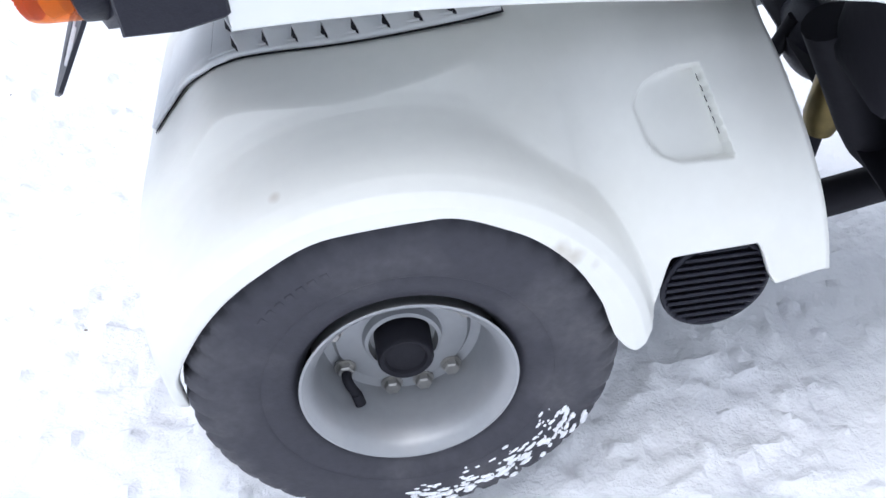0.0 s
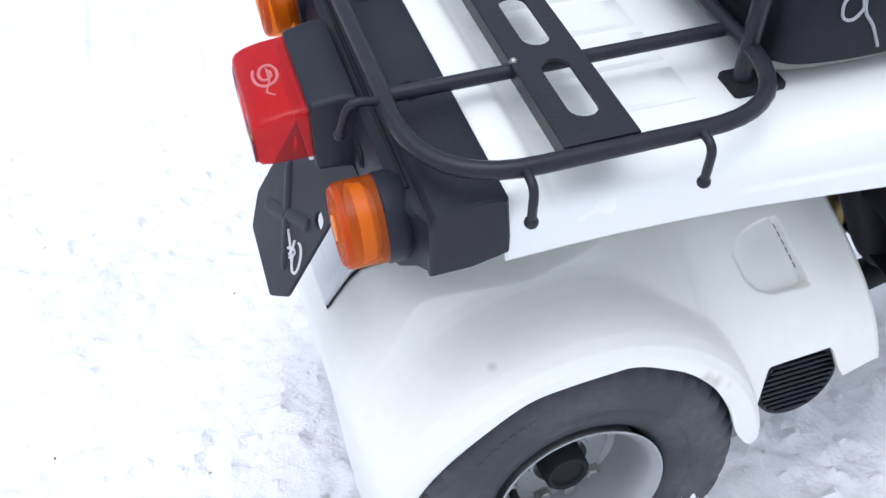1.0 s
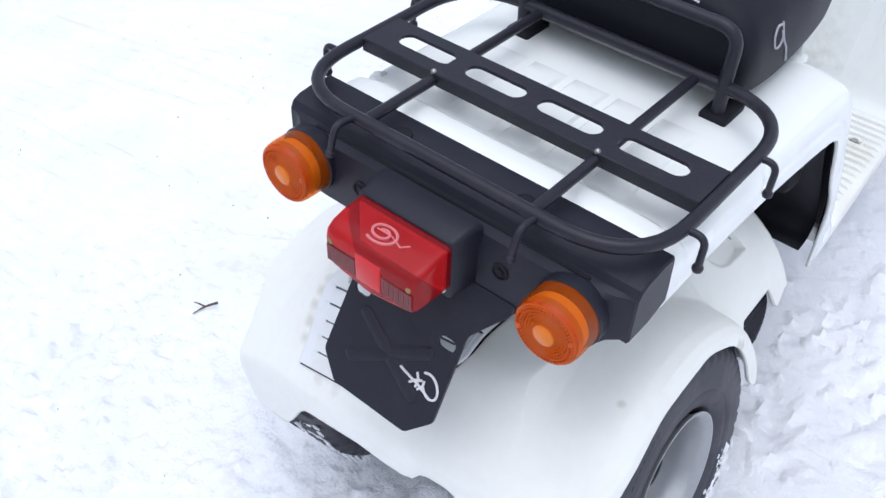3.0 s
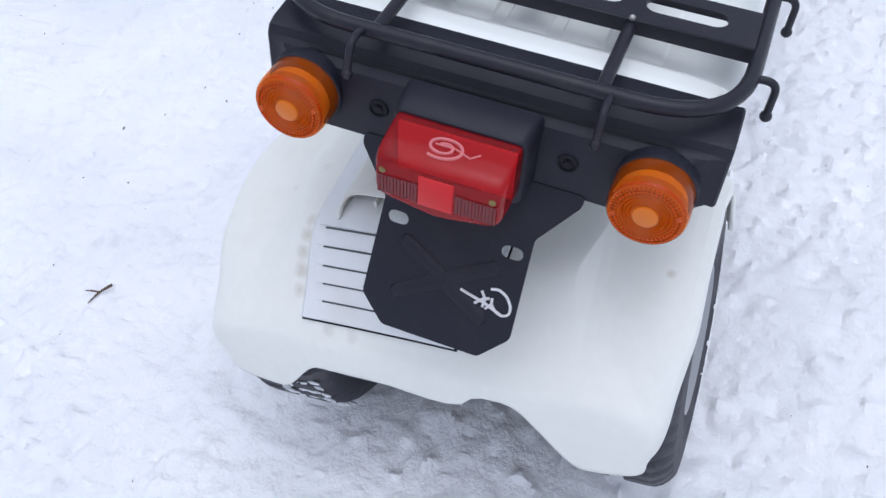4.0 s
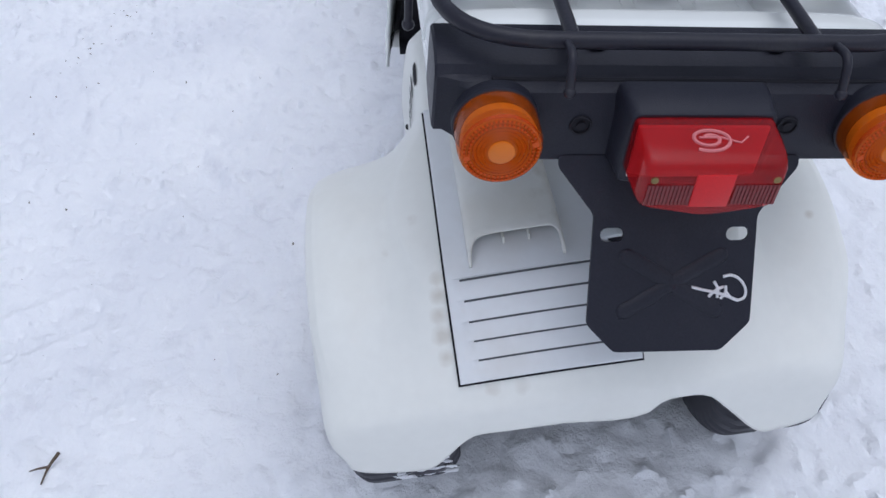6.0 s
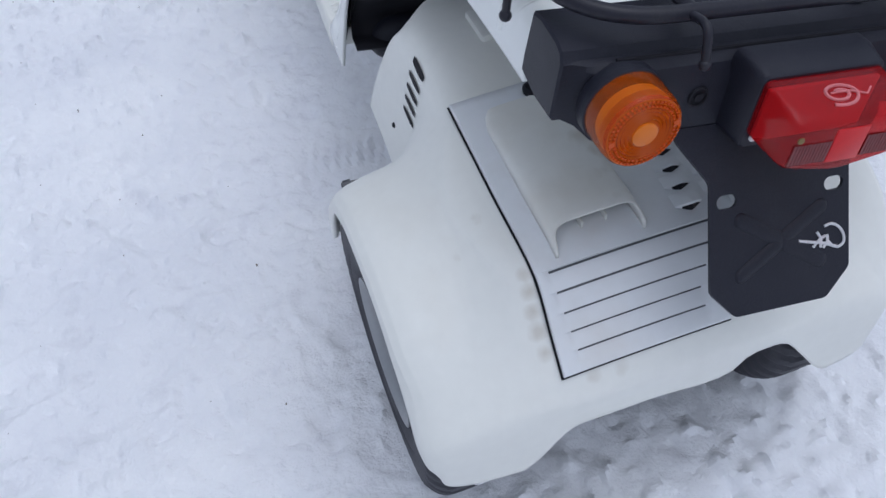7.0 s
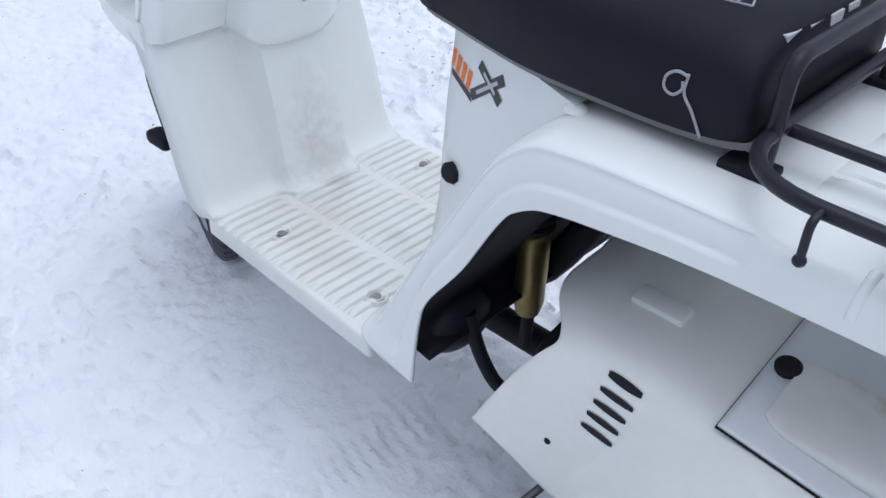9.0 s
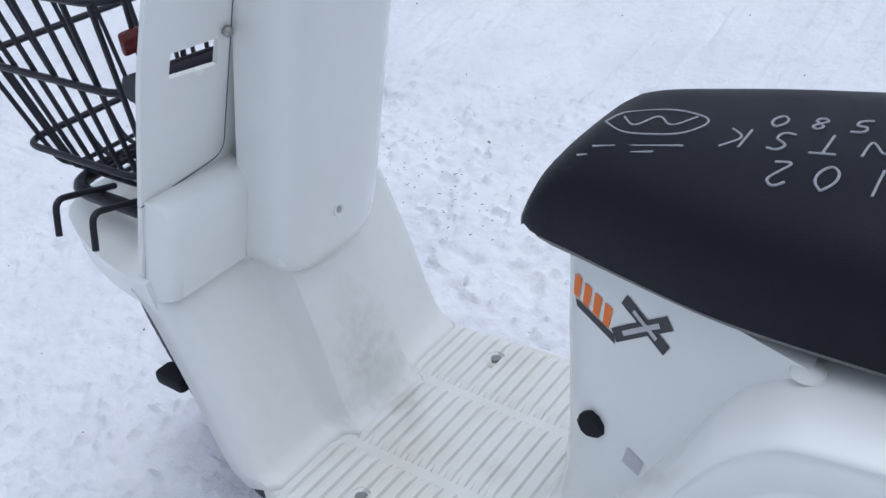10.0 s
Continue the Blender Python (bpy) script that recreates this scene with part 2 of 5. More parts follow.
def grid(bm, rows, closed_u=False, closed_v=False):
    """Faces over a grid of points."""
    vs = [[bm.verts.new(p) for p in row] for row in rows]
    nu, nv = len(vs), len(vs[0])
    for a in range(nu if closed_u else nu - 1):
        for b in range(nv if closed_v else nv - 1):
            bm.faces.new((vs[a][b], vs[(a + 1) % nu][b], vs[(a + 1) % nu][(b + 1) % nv], vs[a][(b + 1) % nv]))
    return vs


def loft(bm, rings, caps=True):
    vs = grid(bm, rings, closed_v=True)
    if caps:
        bm.faces.new(vs[0])
        bm.faces.new(vs[-1][::-1])
    return bm


def rounded(pts, radius, n=6, closed=False):
    """A polyline with its corners rounded."""
    pts = [Vector(p) for p in pts]
    out = []
    for k, p in enumerate(pts):
        if not closed and k in (0, len(pts) - 1):
            out.append(p)
            continue
        a, b = pts[k - 1] - p, pts[(k + 1) % len(pts)] - p
        r = min(radius, a.length * 0.49, b.length * 0.49)
        s, e = p + a.normalized() * r, p + b.normalized() * r
        for q in range(n + 1):
            f = q / n
            out.append(s * (1 - f) ** 2 + p * 2 * f * (1 - f) + e * f * f)
    return out


def tube(bm, pts, radius, n=10, closed=False, caps=True):
    """A round bar along a polyline."""
    pts = [Vector(p) for p in pts]
    rings, up = [], None
    for k, p in enumerate(pts):
        a = pts[k - 1] if (k or closed) else p
        b = pts[(k + 1) % len(pts)] if (k < len(pts) - 1 or closed) else p
        d = (b - a).normalized()
        if up is None:
            up = d.orthogonal().normalized()
        up = (up - d * up.dot(d)).normalized()
        side = d.cross(up)
        r = radius(k / (len(pts) - 1)) if callable(radius) else radius
        rings.append([p + r * (math.cos(2 * math.pi * j / n) * up + math.sin(2 * math.pi * j / n) * side) for j in range(n)])
    if closed:
        grid(bm, rings, closed_u=True, closed_v=True)
    else:
        loft(bm, rings, caps)
    return bm


def tubed(pts, radius, n=10, closed=False):
    return tube(bmesh.new(), pts, radius, n, closed)


def lathe(bm, profile, n=48, axis="x", origin=(0, 0, 0), closed=False):
    """Turns a profile of (along, radius) round an axis."""
    o = Vector(origin)
    rings = []
    for along, r in profile:
        ring = []
        for j in range(n):
            a = 2 * math.pi * j / n
            c, s = r * math.cos(a), r * math.sin(a)
            ring.append(o + Vector({"x": (along, c, s), "y": (c, along, s), "z": (c, s, along)}[axis]))
        rings.append(ring)
    vs = grid(bm, rings, closed_v=True, closed_u=closed)
    if not closed:
        for ring, r in ((vs[0], profile[0][1]), (vs[-1], profile[-1][1])):
            if r > 1e-5:
                bm.faces.new(ring)
    bmesh.ops.remove_doubles(bm, verts=bm.verts, dist=1e-6)
    return bm


def lathed(profile, n=48, axis="x", origin=(0, 0, 0), closed=False):
    return lathe(bmesh.new(), profile, n, axis, origin, closed)


def along(knots, t):
    """The value at t on a smooth line through knots of (t, value...)."""
    ts = [k[0] for k in knots]
    out = []
    for c in range(1, len(knots[0])):
        v = [k[c] for k in knots]
        m = []
        for k in range(len(v)):
            if k == 0:
                m.append((v[1] - v[0]) / (ts[1] - ts[0]))
            elif k == len(v) - 1:
                m.append((v[-1] - v[-2]) / (ts[-1] - ts[-2]))
            else:
                d0, d1 = (v[k] - v[k - 1]) / (ts[k] - ts[k - 1]), (v[k + 1] - v[k]) / (ts[k + 1] - ts[k])
                m.append(0.0 if d0 * d1 <= 0 else 2 * d0 * d1 / (d0 + d1))
        k = max(0, min(len(ts) - 2, int(np.searchsorted(ts, t, side="right")) - 1))
        h = ts[k + 1] - ts[k]
        f = min(1.0, max(0.0, (t - ts[k]) / h))
        out.append((2 * f**3 - 3 * f**2 + 1) * v[k] + (f**3 - 2 * f**2 + f) * h * m[k] + (3 * f**2 - 2 * f**3) * v[k + 1] + (f**3 - f**2) * h * m[k + 1])
    return out if len(out) > 1 else out[0]


def step(a, b, x):
    f = min(1.0, max(0.0, (x - a) / (b - a)))
    return f * f * (3 - 2 * f)


def plate(bm, outline, holes, place, thick):
    """A flat plate from an outline in two directions, with holes, extruded by its thickness; place turns (u, v, w) into a point."""
    loops = [outline] + holes
    edges = []
    for lp in loops:
        vs = [bm.verts.new(place(u, v, 0.0)) for u, v in lp]
        edges += [bm.edges.new((vs[k], vs[(k + 1) % len(vs)])) for k in range(len(vs))]
    faces = [f for f in bmesh.ops.triangle_fill(bm, use_beauty=True, use_dissolve=False, edges=edges)["geom"] if isinstance(f, bmesh.types.BMFace)]
    ext = bmesh.ops.extrude_face_region(bm, geom=faces)["geom"]
    move = Vector(place(0, 0, thick)) - Vector(place(0, 0, 0))
    bmesh.ops.translate(bm, vec=move, verts=[g for g in ext if isinstance(g, bmesh.types.BMVert)])
    return bm


def stadium(u, v, w, h, n=8):
    """An oblong hole round (u, v), w long and h high."""
    r = h / 2
    out = []
    for side, a0 in ((1, -90), (-1, 90)):
        for k in range(n + 1):
            a = radians(a0 + 180 * k / n)
            out.append((u + side * (w / 2 - r) + r * math.cos(a), v + r * math.sin(a)))
    return out


# ---- the snow-covered ground ----
FOOTPRINTS = [(0.62, 0.62, 0.5), (0.95, 0.95, 0.3), (0.30, 0.90, 1.9), (1.55, 0.70, 0.2), (1.30, 1.25, 2.4), (1.35, -0.55, 0.4), (1.75, -0.95, 0.1), (0.75, -0.62, 0.7), (-0.45, 0.62, 1.3), (-0.40, -0.35, 0.2), (2.20, -0.40, 0.8)]


def snow_height(x, y):
    h = 0.012 * noise.noise((x * 1.7, y * 1.7, 0.3)) + 0.010 * noise.noise((x * 4.6, y * 4.6, 4.1))
    trodden = 0.55 + 0.45 * step(-0.30, 0.25, noise.noise((x * 1.9, y * 1.9, 7.7)))
    h += 0.004 * noise.noise((x * 13.0, y * 13.0, 2.2)) + 0.0012 * noise.noise((x * 60.0, y * 60.0, 3.4))
    # clods standing up and scuffs cut into the crust, in patches
    h += trodden * 0.019 * max(0.0, noise.noise((x * 25.0, y * 25.0, 9.4)) - 0.20)
    h += trodden * 0.030 * max(0.0, noise.noise((x * 46.0, y * 46.0, 1.4)) - 0.20)
    h -= 0.016 * max(0.0, noise.noise((x * 52.0, y * 38.0, 8.1)) - 0.28)
    h -= (0.3 + 0.7 * trodden) * 0.030 * max(0.0, noise.noise((x * 19.0, y * 27.0, 5.5)) - 0.24)
    for px, py, turn in FOOTPRINTS:
        dx, dy = x - px, y - py
        u, w = dx * math.cos(turn) + dy * math.sin(turn), dy * math.cos(turn) - dx * math.sin(turn)
        if abs(u) < 0.3 and abs(w) < 0.2:
            q = (u / 0.135) ** 4 + (w / 0.048) ** 4
            h += -0.010 * math.exp(-q) + 0.006 * math.exp(-(q - 1.6) ** 2)
    # a shoe print with a barred sole
    u, w = (x - 0.635) * 0.26 + (y - 0.205) * 0.965, (y - 0.205) * 0.26 - (x - 0.635) * 0.965
    if abs(u) < 0.13 and abs(w) < 0.09:
        inside = math.exp(-((u / 0.105) ** 6 + (w / 0.043) ** 6))
        h += inside * (-0.004 + 0.0042 * math.sin(u * 2 * math.pi / 0.021 + 9.0 * abs(w)))
    # shallow wheel ruts
    for yc, depth in ((-0.17, 0.010), (0.28, 0.008)):
        h -= depth * math.exp(-((y - yc - 0.02 * math.sin(2.1 * x)) / 0.075) ** 2)
    # the packed hump on which the rear wheels stand
    return h + 0.052 * math.exp(-((x / 0.42) ** 2 + ((y - 0.055) / 0.48) ** 2))


def spaced(lo, hi, fine, far):
    inner = list(np.arange(lo, hi + 1e-6, fine))
    out, step_, v = [], fine, hi
    while v < far:
        step_ *= 1.35
        v += step_
        out.append(v)
    back, step_, v = [], fine, lo
    while v > -far:
        step_ *= 1.35
        v -= step_
        back.append(v)
    return back[::-1] + inner + out


def build_ground():
    xs, ys = spaced(-0.8, 2.3, 0.0068, 600), spaced(-1.1, 1.2, 0.0068, 600)
    bm = bmesh.new()
    grid(bm, [[(x, y, snow_height(x, y) if abs(x) < 12 and abs(y) < 12 else -0.004) for y in ys] for x in xs])
    ob = part("ground", bm, SNOW, None, "trodden white snow with faint wheel ruts and grit")
    return tagged(ob, category="snow ground", kind="structure")


build_ground()

# ---- the scooter ----
scooter = tagged(new("scooter"), "white three-wheeled delivery scooter with black seat, parked leaning on snow", "scooter")


# -- rear drive unit: fender shell --
CENTRE = [(0.00, -0.206, 0.298), (0.07, -0.204, 0.330), (0.14, -0.190, 0.358), (0.21, -0.158, 0.397), (0.278, -0.123, 0.439), (0.295, -0.111, 0.445), (0.33, -0.090, 0.449), (0.45, -0.020, 0.455),
          (0.58, 0.060, 0.466), (0.70, 0.140, 0.477), (0.82, 0.225, 0.486), (0.92, 0.290, 0.485), (1.00, 0.335, 0.476)]
LIP_R = [(0.00, -0.178, 0.221), (0.06, -0.180, 0.252), (0.14, -0.150, 0.318), (0.24, -0.098, 0.376), (0.36, -0.035, 0.405), (0.46, 0.035, 0.409), (0.56, 0.092, 0.388),
         (0.64, 0.132, 0.354), (0.70, 0.160, 0.308), (0.735, 0.176, 0.264), (0.765, 0.194, 0.246), (0.79, 0.210, 0.256), (0.815, 0.234, 0.264), (0.90, 0.308, 0.268),
         (0.925, 0.324, 0.269), (1.00, 0.374, 0.270)]
LIP_L = [(0.00, -0.178, 0.241), (0.06, -0.180, 0.264), (0.14, -0.150, 0.318), (0.24, -0.098, 0.374), (0.36, -0.035, 0.404), (0.46, 0.035, 0.408), (0.56, 0.092, 0.388),
         (0.64, 0.134, 0.354), (0.70, 0.166, 0.305), (0.735, 0.186, 0.262), (0.765, 0.208, 0.241), (0.79, 0.227, 0.239), (0.82, 0.252, 0.234), (0.86, 0.284, 0.236), (0.92, 0.335, 0.258), (1.00, 0.400, 0.283)]


# cross sections from the middle line to the lip: (v, share of the width, share of the drop)
OVER_WHEEL = [(0, 0, 0), (0.20, 0.30, 0.012), (0.32, 0.42, 0.040), (0.42, 0.50, 0.130), (0.55, 0.60, 0.30), (0.70, 0.70, 0.52), (0.85, 0.82, 0.76), (1, 0.95, 1)]
FRONT_RIGHT = [(0, 0, 0), (0.20, 0.34, 0.012), (0.34, 0.52, 0.060), (0.44, 0.62, 0.130), (0.54, 0.70, 0.240), (0.64, 0.78, 0.370), (0.75, 0.87, 0.530), (0.85, 0.935, 0.690), (0.93, 0.975, 0.85), (1, 1, 1)]
FRONT_LEFT = [(0, 0, 0), (0.20, 0.50, 0.008), (0.30, 0.66, 0.018), (0.38, 0.76, 0.045), (0.46, 0.82, 0.10), (0.56, 0.86, 0.22), (0.68, 0.90, 0.40), (0.80, 0.935, 0.58), (0.90, 0.97, 0.78), (1, 1, 1)]
# the arch bulging out over each wheel: (radius round the axle, reach sideways at the right wheel)
ARCH = [(0.150, 0.295), (0.188, 0.295), (0.1975, 0.2925), (0.2055, 0.284), (0.2110, 0.270), (0.2145, 0.252), (0.2172, 0.232), (0.2200, 0.214), (0.2240, 0.199), (0.2300, 0.188), (0.2380, 0.179), (0.2480, 0.168), (0.262, 0.145), (0.285, 0.08), (0.32, 0.0)]
ARCH_R, ARCH_Y = [k[0] for k in ARCH], [k[1] for k in ARCH]


@functools.lru_cache(maxsize=None)
def station(s, left):
    return (*along(CENTRE, s), *along(LIP_L if left else LIP_R, s))


@functools.lru_cache(maxsize=None)
def sections(m, left):
    return (*along(OVER_WHEEL, m), *along(FRONT_LEFT if left else FRONT_RIGHT, m))


def soft_max(a, b, k):
    h = max(k - abs(a - b), 0.0) / k
    return max(a, b) + h * h * k / 4


# the air duct sunk into the right flank: its front wall runs from DUCT_A down to DUCT_B, its floor rises to the rear
DUCT_A, DUCT_B = (0.2620, 0.440), (0.2835, 0.379)
DUCT_WIDE = [(-0.02, 0.012), (0.05, 0.034), (0.20, 0.054), (0.42, 0.064), (0.70, 0.064), (0.90, 0.057), (1.0, 0.044)]


def duct_depth(x, z):
    g = (DUCT_A[1] - z) / (DUCT_A[1] - DUCT_B[1])
    if not -0.02 < g < 1.02:
        return 0.0
    far = DUCT_A[0] + (DUCT_B[0] - DUCT_A[0]) * g - x
    f = 1 - far / along(DUCT_WIDE, g)
    if f <= 0 or far < -0.0022:
        return 0.0
    return (0.0025 * step(0.0, 0.05, f) + 0.0125 * min(1.0, f) ** 1.1) * step(-0.0022, 0.0, far) * step(-0.02, 0.03, g) * step(-1.02, -0.97, -g)


def fender_point(s, v):
    """A point of the shell: s from the rear skirt to the front edge, v from -1 (right lip) to 1 (left lip)."""
    left = v > 0
    m = abs(v)
    cx, cz, lx, lz = station(round(float(s), 6), left)
    cut = 1.0 if left else 1 - 0.092 * step(0.793, 0.815, s) * (1 - step(0.900, 0.922, s))
    over_a, over_d, front_a, front_d = sections(round(float(m * cut), 6), left)
    if left:
        t = s + 0.13 * (1 - over_d) ** 1.3
        k = step(0.56, 0.76, t)
        wide = 0.278 - 0.119 * step(0.56, 0.76, t)
    else:
        k = step(0.46, 0.70, s)
        wide = 0.280 - 0.014 * step(0.50, 0.72, s)
    wide -= 0.018 * (1 - step(0.0, 0.12, s))
    across, drop = over_a + (front_a - over_a) * k, over_d + (front_d - over_d) * k
    a = m * math.pi / 2
    tail = 1 - step(0.05, 0.30, s)
    across += (math.sin(a) ** 0.58 - across) * tail
    drop += (1 - math.cos(a) ** 0.58 - drop) * tail
    y = wide * across
    skirt = step(0.112, 0.178, y) if left else step(0.124, 0.200, y) - 0.22 * step(0.055, 0.085, y) * (1 - step(0.110, 0.150, y)) + 0.10 * (1 - step(0.055, 0.085, y))
    dz = drop + (skirt - drop) * (1 - step(0.0, 0.10, s))
    x = cx + (lx - cx) * drop ** (1 - 0.55 * step(0.80, 1.0, s))
    z = cz + (lz - cz) * dz
    if left:
        x -= 0.062 * (1 - drop) * step(0.10, 0.45, m) * step(0.78, 1.0, s)
    else:
        # the front flange, set back from the flank
        y -= 0.010 * step(0.86, 1.0, s) ** 2 * across
        x -= 0.028 * (1 - drop) ** 1.5 * step(0.10, 0.45, m) * step(0.78, 1.0, s)
    ahead = 0.010 * step(0.10, 0.20, x) * (1 - step(0.29, 0.35, z)) if left else 0.0
    reach = float(np.interp(math.hypot(x - 0.007, z - 0.222) - ahead, ARCH_R, ARCH_Y)) - (0.020 if left else 0.0)
    y += (soft_max(y, reach, 0.016) - y) * step(0.05, 0.24, s) * step(0.22, 0.42, m)
    if not left and 0.36 < z < 0.45 and 0.19 < x < 0.30:
        deep = duct_depth(x, z)
        y, z = y - 0.82 * deep, z - 0.50 * deep
    return Vector((x, y if left else -y, z))


def build_fender():
    bm = bmesh.new()
    ss = list(np.linspace(0, 0.70, 80)) + list(np.linspace(0.702, 0.91, 120)) + list(np.linspace(0.915, 1.0, 12))
    vs = list(np.linspace(-1, -0.33, 160)) + list(np.linspace(-0.32, 0.32, 30)) + list(np.linspace(0.33, 1.0, 70))
    grid(bm, [[fender_point(s, v) for v in vs] for s in ss])
    bmesh.ops.remove_doubles(bm, verts=bm.verts, dist=1e-5)
    ob = part("rear_fender", bm, SHELL, scooter, "white plastic rear fender shell, scuffed and stained", REAR, sharp=60)
    hollow(ob, 0.006)
    return ob


fender = build_fender()


def deck_height(x):
    """Height of the shell's flat middle at x, and its slope."""
    ss = np.linspace(0, 1, 200)
    pts = [along(CENTRE, s) for s in ss]
    return float(np.interp(x, [p[0] for p in pts], [p[1] for p in pts]))


def deck_at(s, lift=0.0):
    """A place on the middle line at s, lifted along the normal."""
    a, b = Vector(along(CENTRE, max(0, s - 0.01))), Vector(along(CENTRE, min(1, s + 0.01)))
    p, d = Vector(along(CENTRE, s)), (b - a).normalized()
    return Vector((p.x - d.y * lift, 0, p.y + d.x * lift))


# -- engine cover on the shell --
SAG = 0.014


def build_engine_cover():
    s0, s1 = 0.155, 0.668
    lines = [0.286 - 0.0253 * k for k in range(5)]

    def low(s):
        return -0.058 - 0.040 * step(0.21, 0.285, s) - 0.022 * step(0.28, 0.65, s)

    def pressed(s, y):
        """Depth of the louvres: a sharp lip above, running out to the face below."""
        for k, line in enumerate(lines):
            lo, hi = low(line) + 0.014, 0.120 - 0.002 * k
            f = (line - s) / 0.0253
            if -1e-6 <= f < 0.999 and lo < y < hi:
                return 0.0040 * (1 - f) ** 1.3 * step(0.0, 0.010, y - lo) * step(0.0, 0.010, hi - y)
        return 0.0

    def sheet(lift, grow, louvred=False):
        rows = []
        ss = list(np.linspace(s0 - 2.6 * grow, 0.315, 7)) + list(np.linspace(0.33, s1 + grow, 24))
        if louvred:
            ss = sorted(set(np.round(np.concatenate([np.linspace(s0, 0.16, 3), np.linspace(0.31, s1, 28)] + [[c + 0.0004, c, c - 0.003, c - 0.008, c - 0.014, c - 0.019, c - 0.0249] for c in lines]), 5)))
        for s in ss:
            p, q = deck_at(s, 0.0), deck_at(s, 1.0)
            nrm = q - p
            ys = np.linspace(low(s) - grow, 0.125 + grow, 90 if louvred else 13)
            rows.append([p + nrm * (lift - (pressed(s, y) if louvred else 0.0)) + Vector((0, y, -SAG * (abs(y) / 0.29) ** 2)) for y in ys])
        bm = bmesh.new()
        grid(bm, rows)
        return bm
    part("cover_seal", sheet(0.0019, 0.0022), DARK, scooter, "dark gap round the engine cover", REAR)
    cover = part("engine_cover", sheet(0.0072, 0.0, True), HOOD, scooter, "pale grey louvred engine cover", REAR, sharp=35)
    hollow(cover, 0.0047)
    # dark strip on the recess floor, painting the unlit slit behind each lip
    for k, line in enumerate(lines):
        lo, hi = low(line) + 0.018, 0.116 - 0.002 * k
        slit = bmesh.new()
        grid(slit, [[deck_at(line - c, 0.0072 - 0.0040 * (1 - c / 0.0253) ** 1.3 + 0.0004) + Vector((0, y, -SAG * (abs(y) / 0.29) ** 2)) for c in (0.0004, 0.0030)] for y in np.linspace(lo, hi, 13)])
        part("louvre_slit_shade", slit, SEAM, cover, at=REAR)
    # small louvres in two staggered columns on the top, each a little hood open to the rear
    for col, y0 in enumerate((-0.106, -0.070)):
        for k in range(8):
            s = 0.312 + 0.042 * k - 0.010 * col
            if s > 0.62:
                continue
            y1 = y0 - 0.022 * step(0.28, 0.65, s) + 0.006
            bm = bmesh.new()
            rows = []
            for j in range(7):
                y = y1 + 0.030 * j / 6
                e = 1 - abs(j - 3) / 3.0
                sag = Vector((0, y, -SAG * (abs(y) / 0.29) ** 2))
                rows.append([deck_at(s + 0.010 * (1 - e), 0.0074) + sag, deck_at(s + 0.004 + 0.008 * (1 - e), 0.0077 + 0.0105 * e) + sag, deck_at(s + 0.022, 0.0077 + 0.0055 * e ** 0.8) + sag, deck_at(s + 0.037, 0.0074) + sag])
            grid(bm, rows)
            part("louvre", bm, HOOD, cover, at=REAR, sharp=30)
            # dark sheet before the closed hood paints its unlit mouth
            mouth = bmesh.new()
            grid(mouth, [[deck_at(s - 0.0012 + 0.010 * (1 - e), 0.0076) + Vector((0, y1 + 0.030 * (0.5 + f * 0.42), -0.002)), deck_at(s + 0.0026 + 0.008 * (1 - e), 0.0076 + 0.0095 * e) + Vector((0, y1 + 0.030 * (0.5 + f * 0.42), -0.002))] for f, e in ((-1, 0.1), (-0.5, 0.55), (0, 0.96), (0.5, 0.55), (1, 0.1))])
            part("louvre_slit_shade", mouth, DARK, cover, at=REAR)
    bead = [deck_at(s, 0.0078) + Vector((0, low(s) + 0.006, -0.0022)) for s in np.linspace(0.285, 0.655, 24)]
    part("pressed_bead", tubed(bead, 0.0012, 6), HOOD, cover, at=REAR)
    # raised scoop, open to the rear
    bm = bmesh.new()
    rows = []
    for k in range(25):
        f = k / 24
        x = 0.090 - 0.192 * f
        lo, hi = 0.003 + 0.004 * (1 - f), 0.100
        grow = min(1.0, f * 8) ** 0.5
        mid, half = (lo + hi) / 2, (hi - lo) / 2 * (0.80 + 0.20 * grow)
        high = 0.006 + 0.013 * step(0.0, 0.75, f)
        row = []
        for j in range(21):
            a = math.pi * j / 20
            c, w = math.cos(a), math.sin(a)
            y = mid + half * math.copysign(abs(c) ** (0.34 if c < 0 else 0.50), c)
            back = -0.022 * abs(c) ** 5 * step(0.85, 1.0, f) + 0.012 * step(0.85, 1.0, f)
            row.append((x + back, y, deck_height(x + back) - SAG * (abs(y) / 0.29) ** 2 + 0.007 + high * w ** (0.34 if c < 0 else 0.50)))
        rows.append(row)
    grid(bm, rows)
    bm.faces.new([v for v in bm.verts[:21]])
    hollow(part("air_scoop", bm, SCOOP, cover, "yellowed white air scoop", REAR), 0.003)
    for y in (0.036, 0.062):
        part("scoop_fin", boxed((-0.090, y - 0.0012, 0.440), (-0.060, y + 0.0012, 0.464), 0.0004, 1), CREAM, cover, at=REAR)
    plug = lathed([(0.0, 0.0125), (0.005, 0.013), (0.008, 0.010), (0.0085, 0.0)], 24, "z", (0.100, 0.031, 0.479))
    part("rubber_plug", plug, DARK, cover, "black rubber plug", REAR)
    return cover


build_engine_cover()


# -- slots, pocket and grille on the shell's front --
def side_point(s, v, lift=0.0):
    a, b, c = fender_point(s, v), fender_point(min(1, s + 0.004), v), fender_point(s, v + (0.004 if v < 0 else -0.004))
    nrm = (b - a).cross(c - a).normalized()
    if nrm.dot(Vector((0, math.copysign(1.0, a.y), 0.6))) < 0:
        nrm = -nrm
    return a + nrm * lift


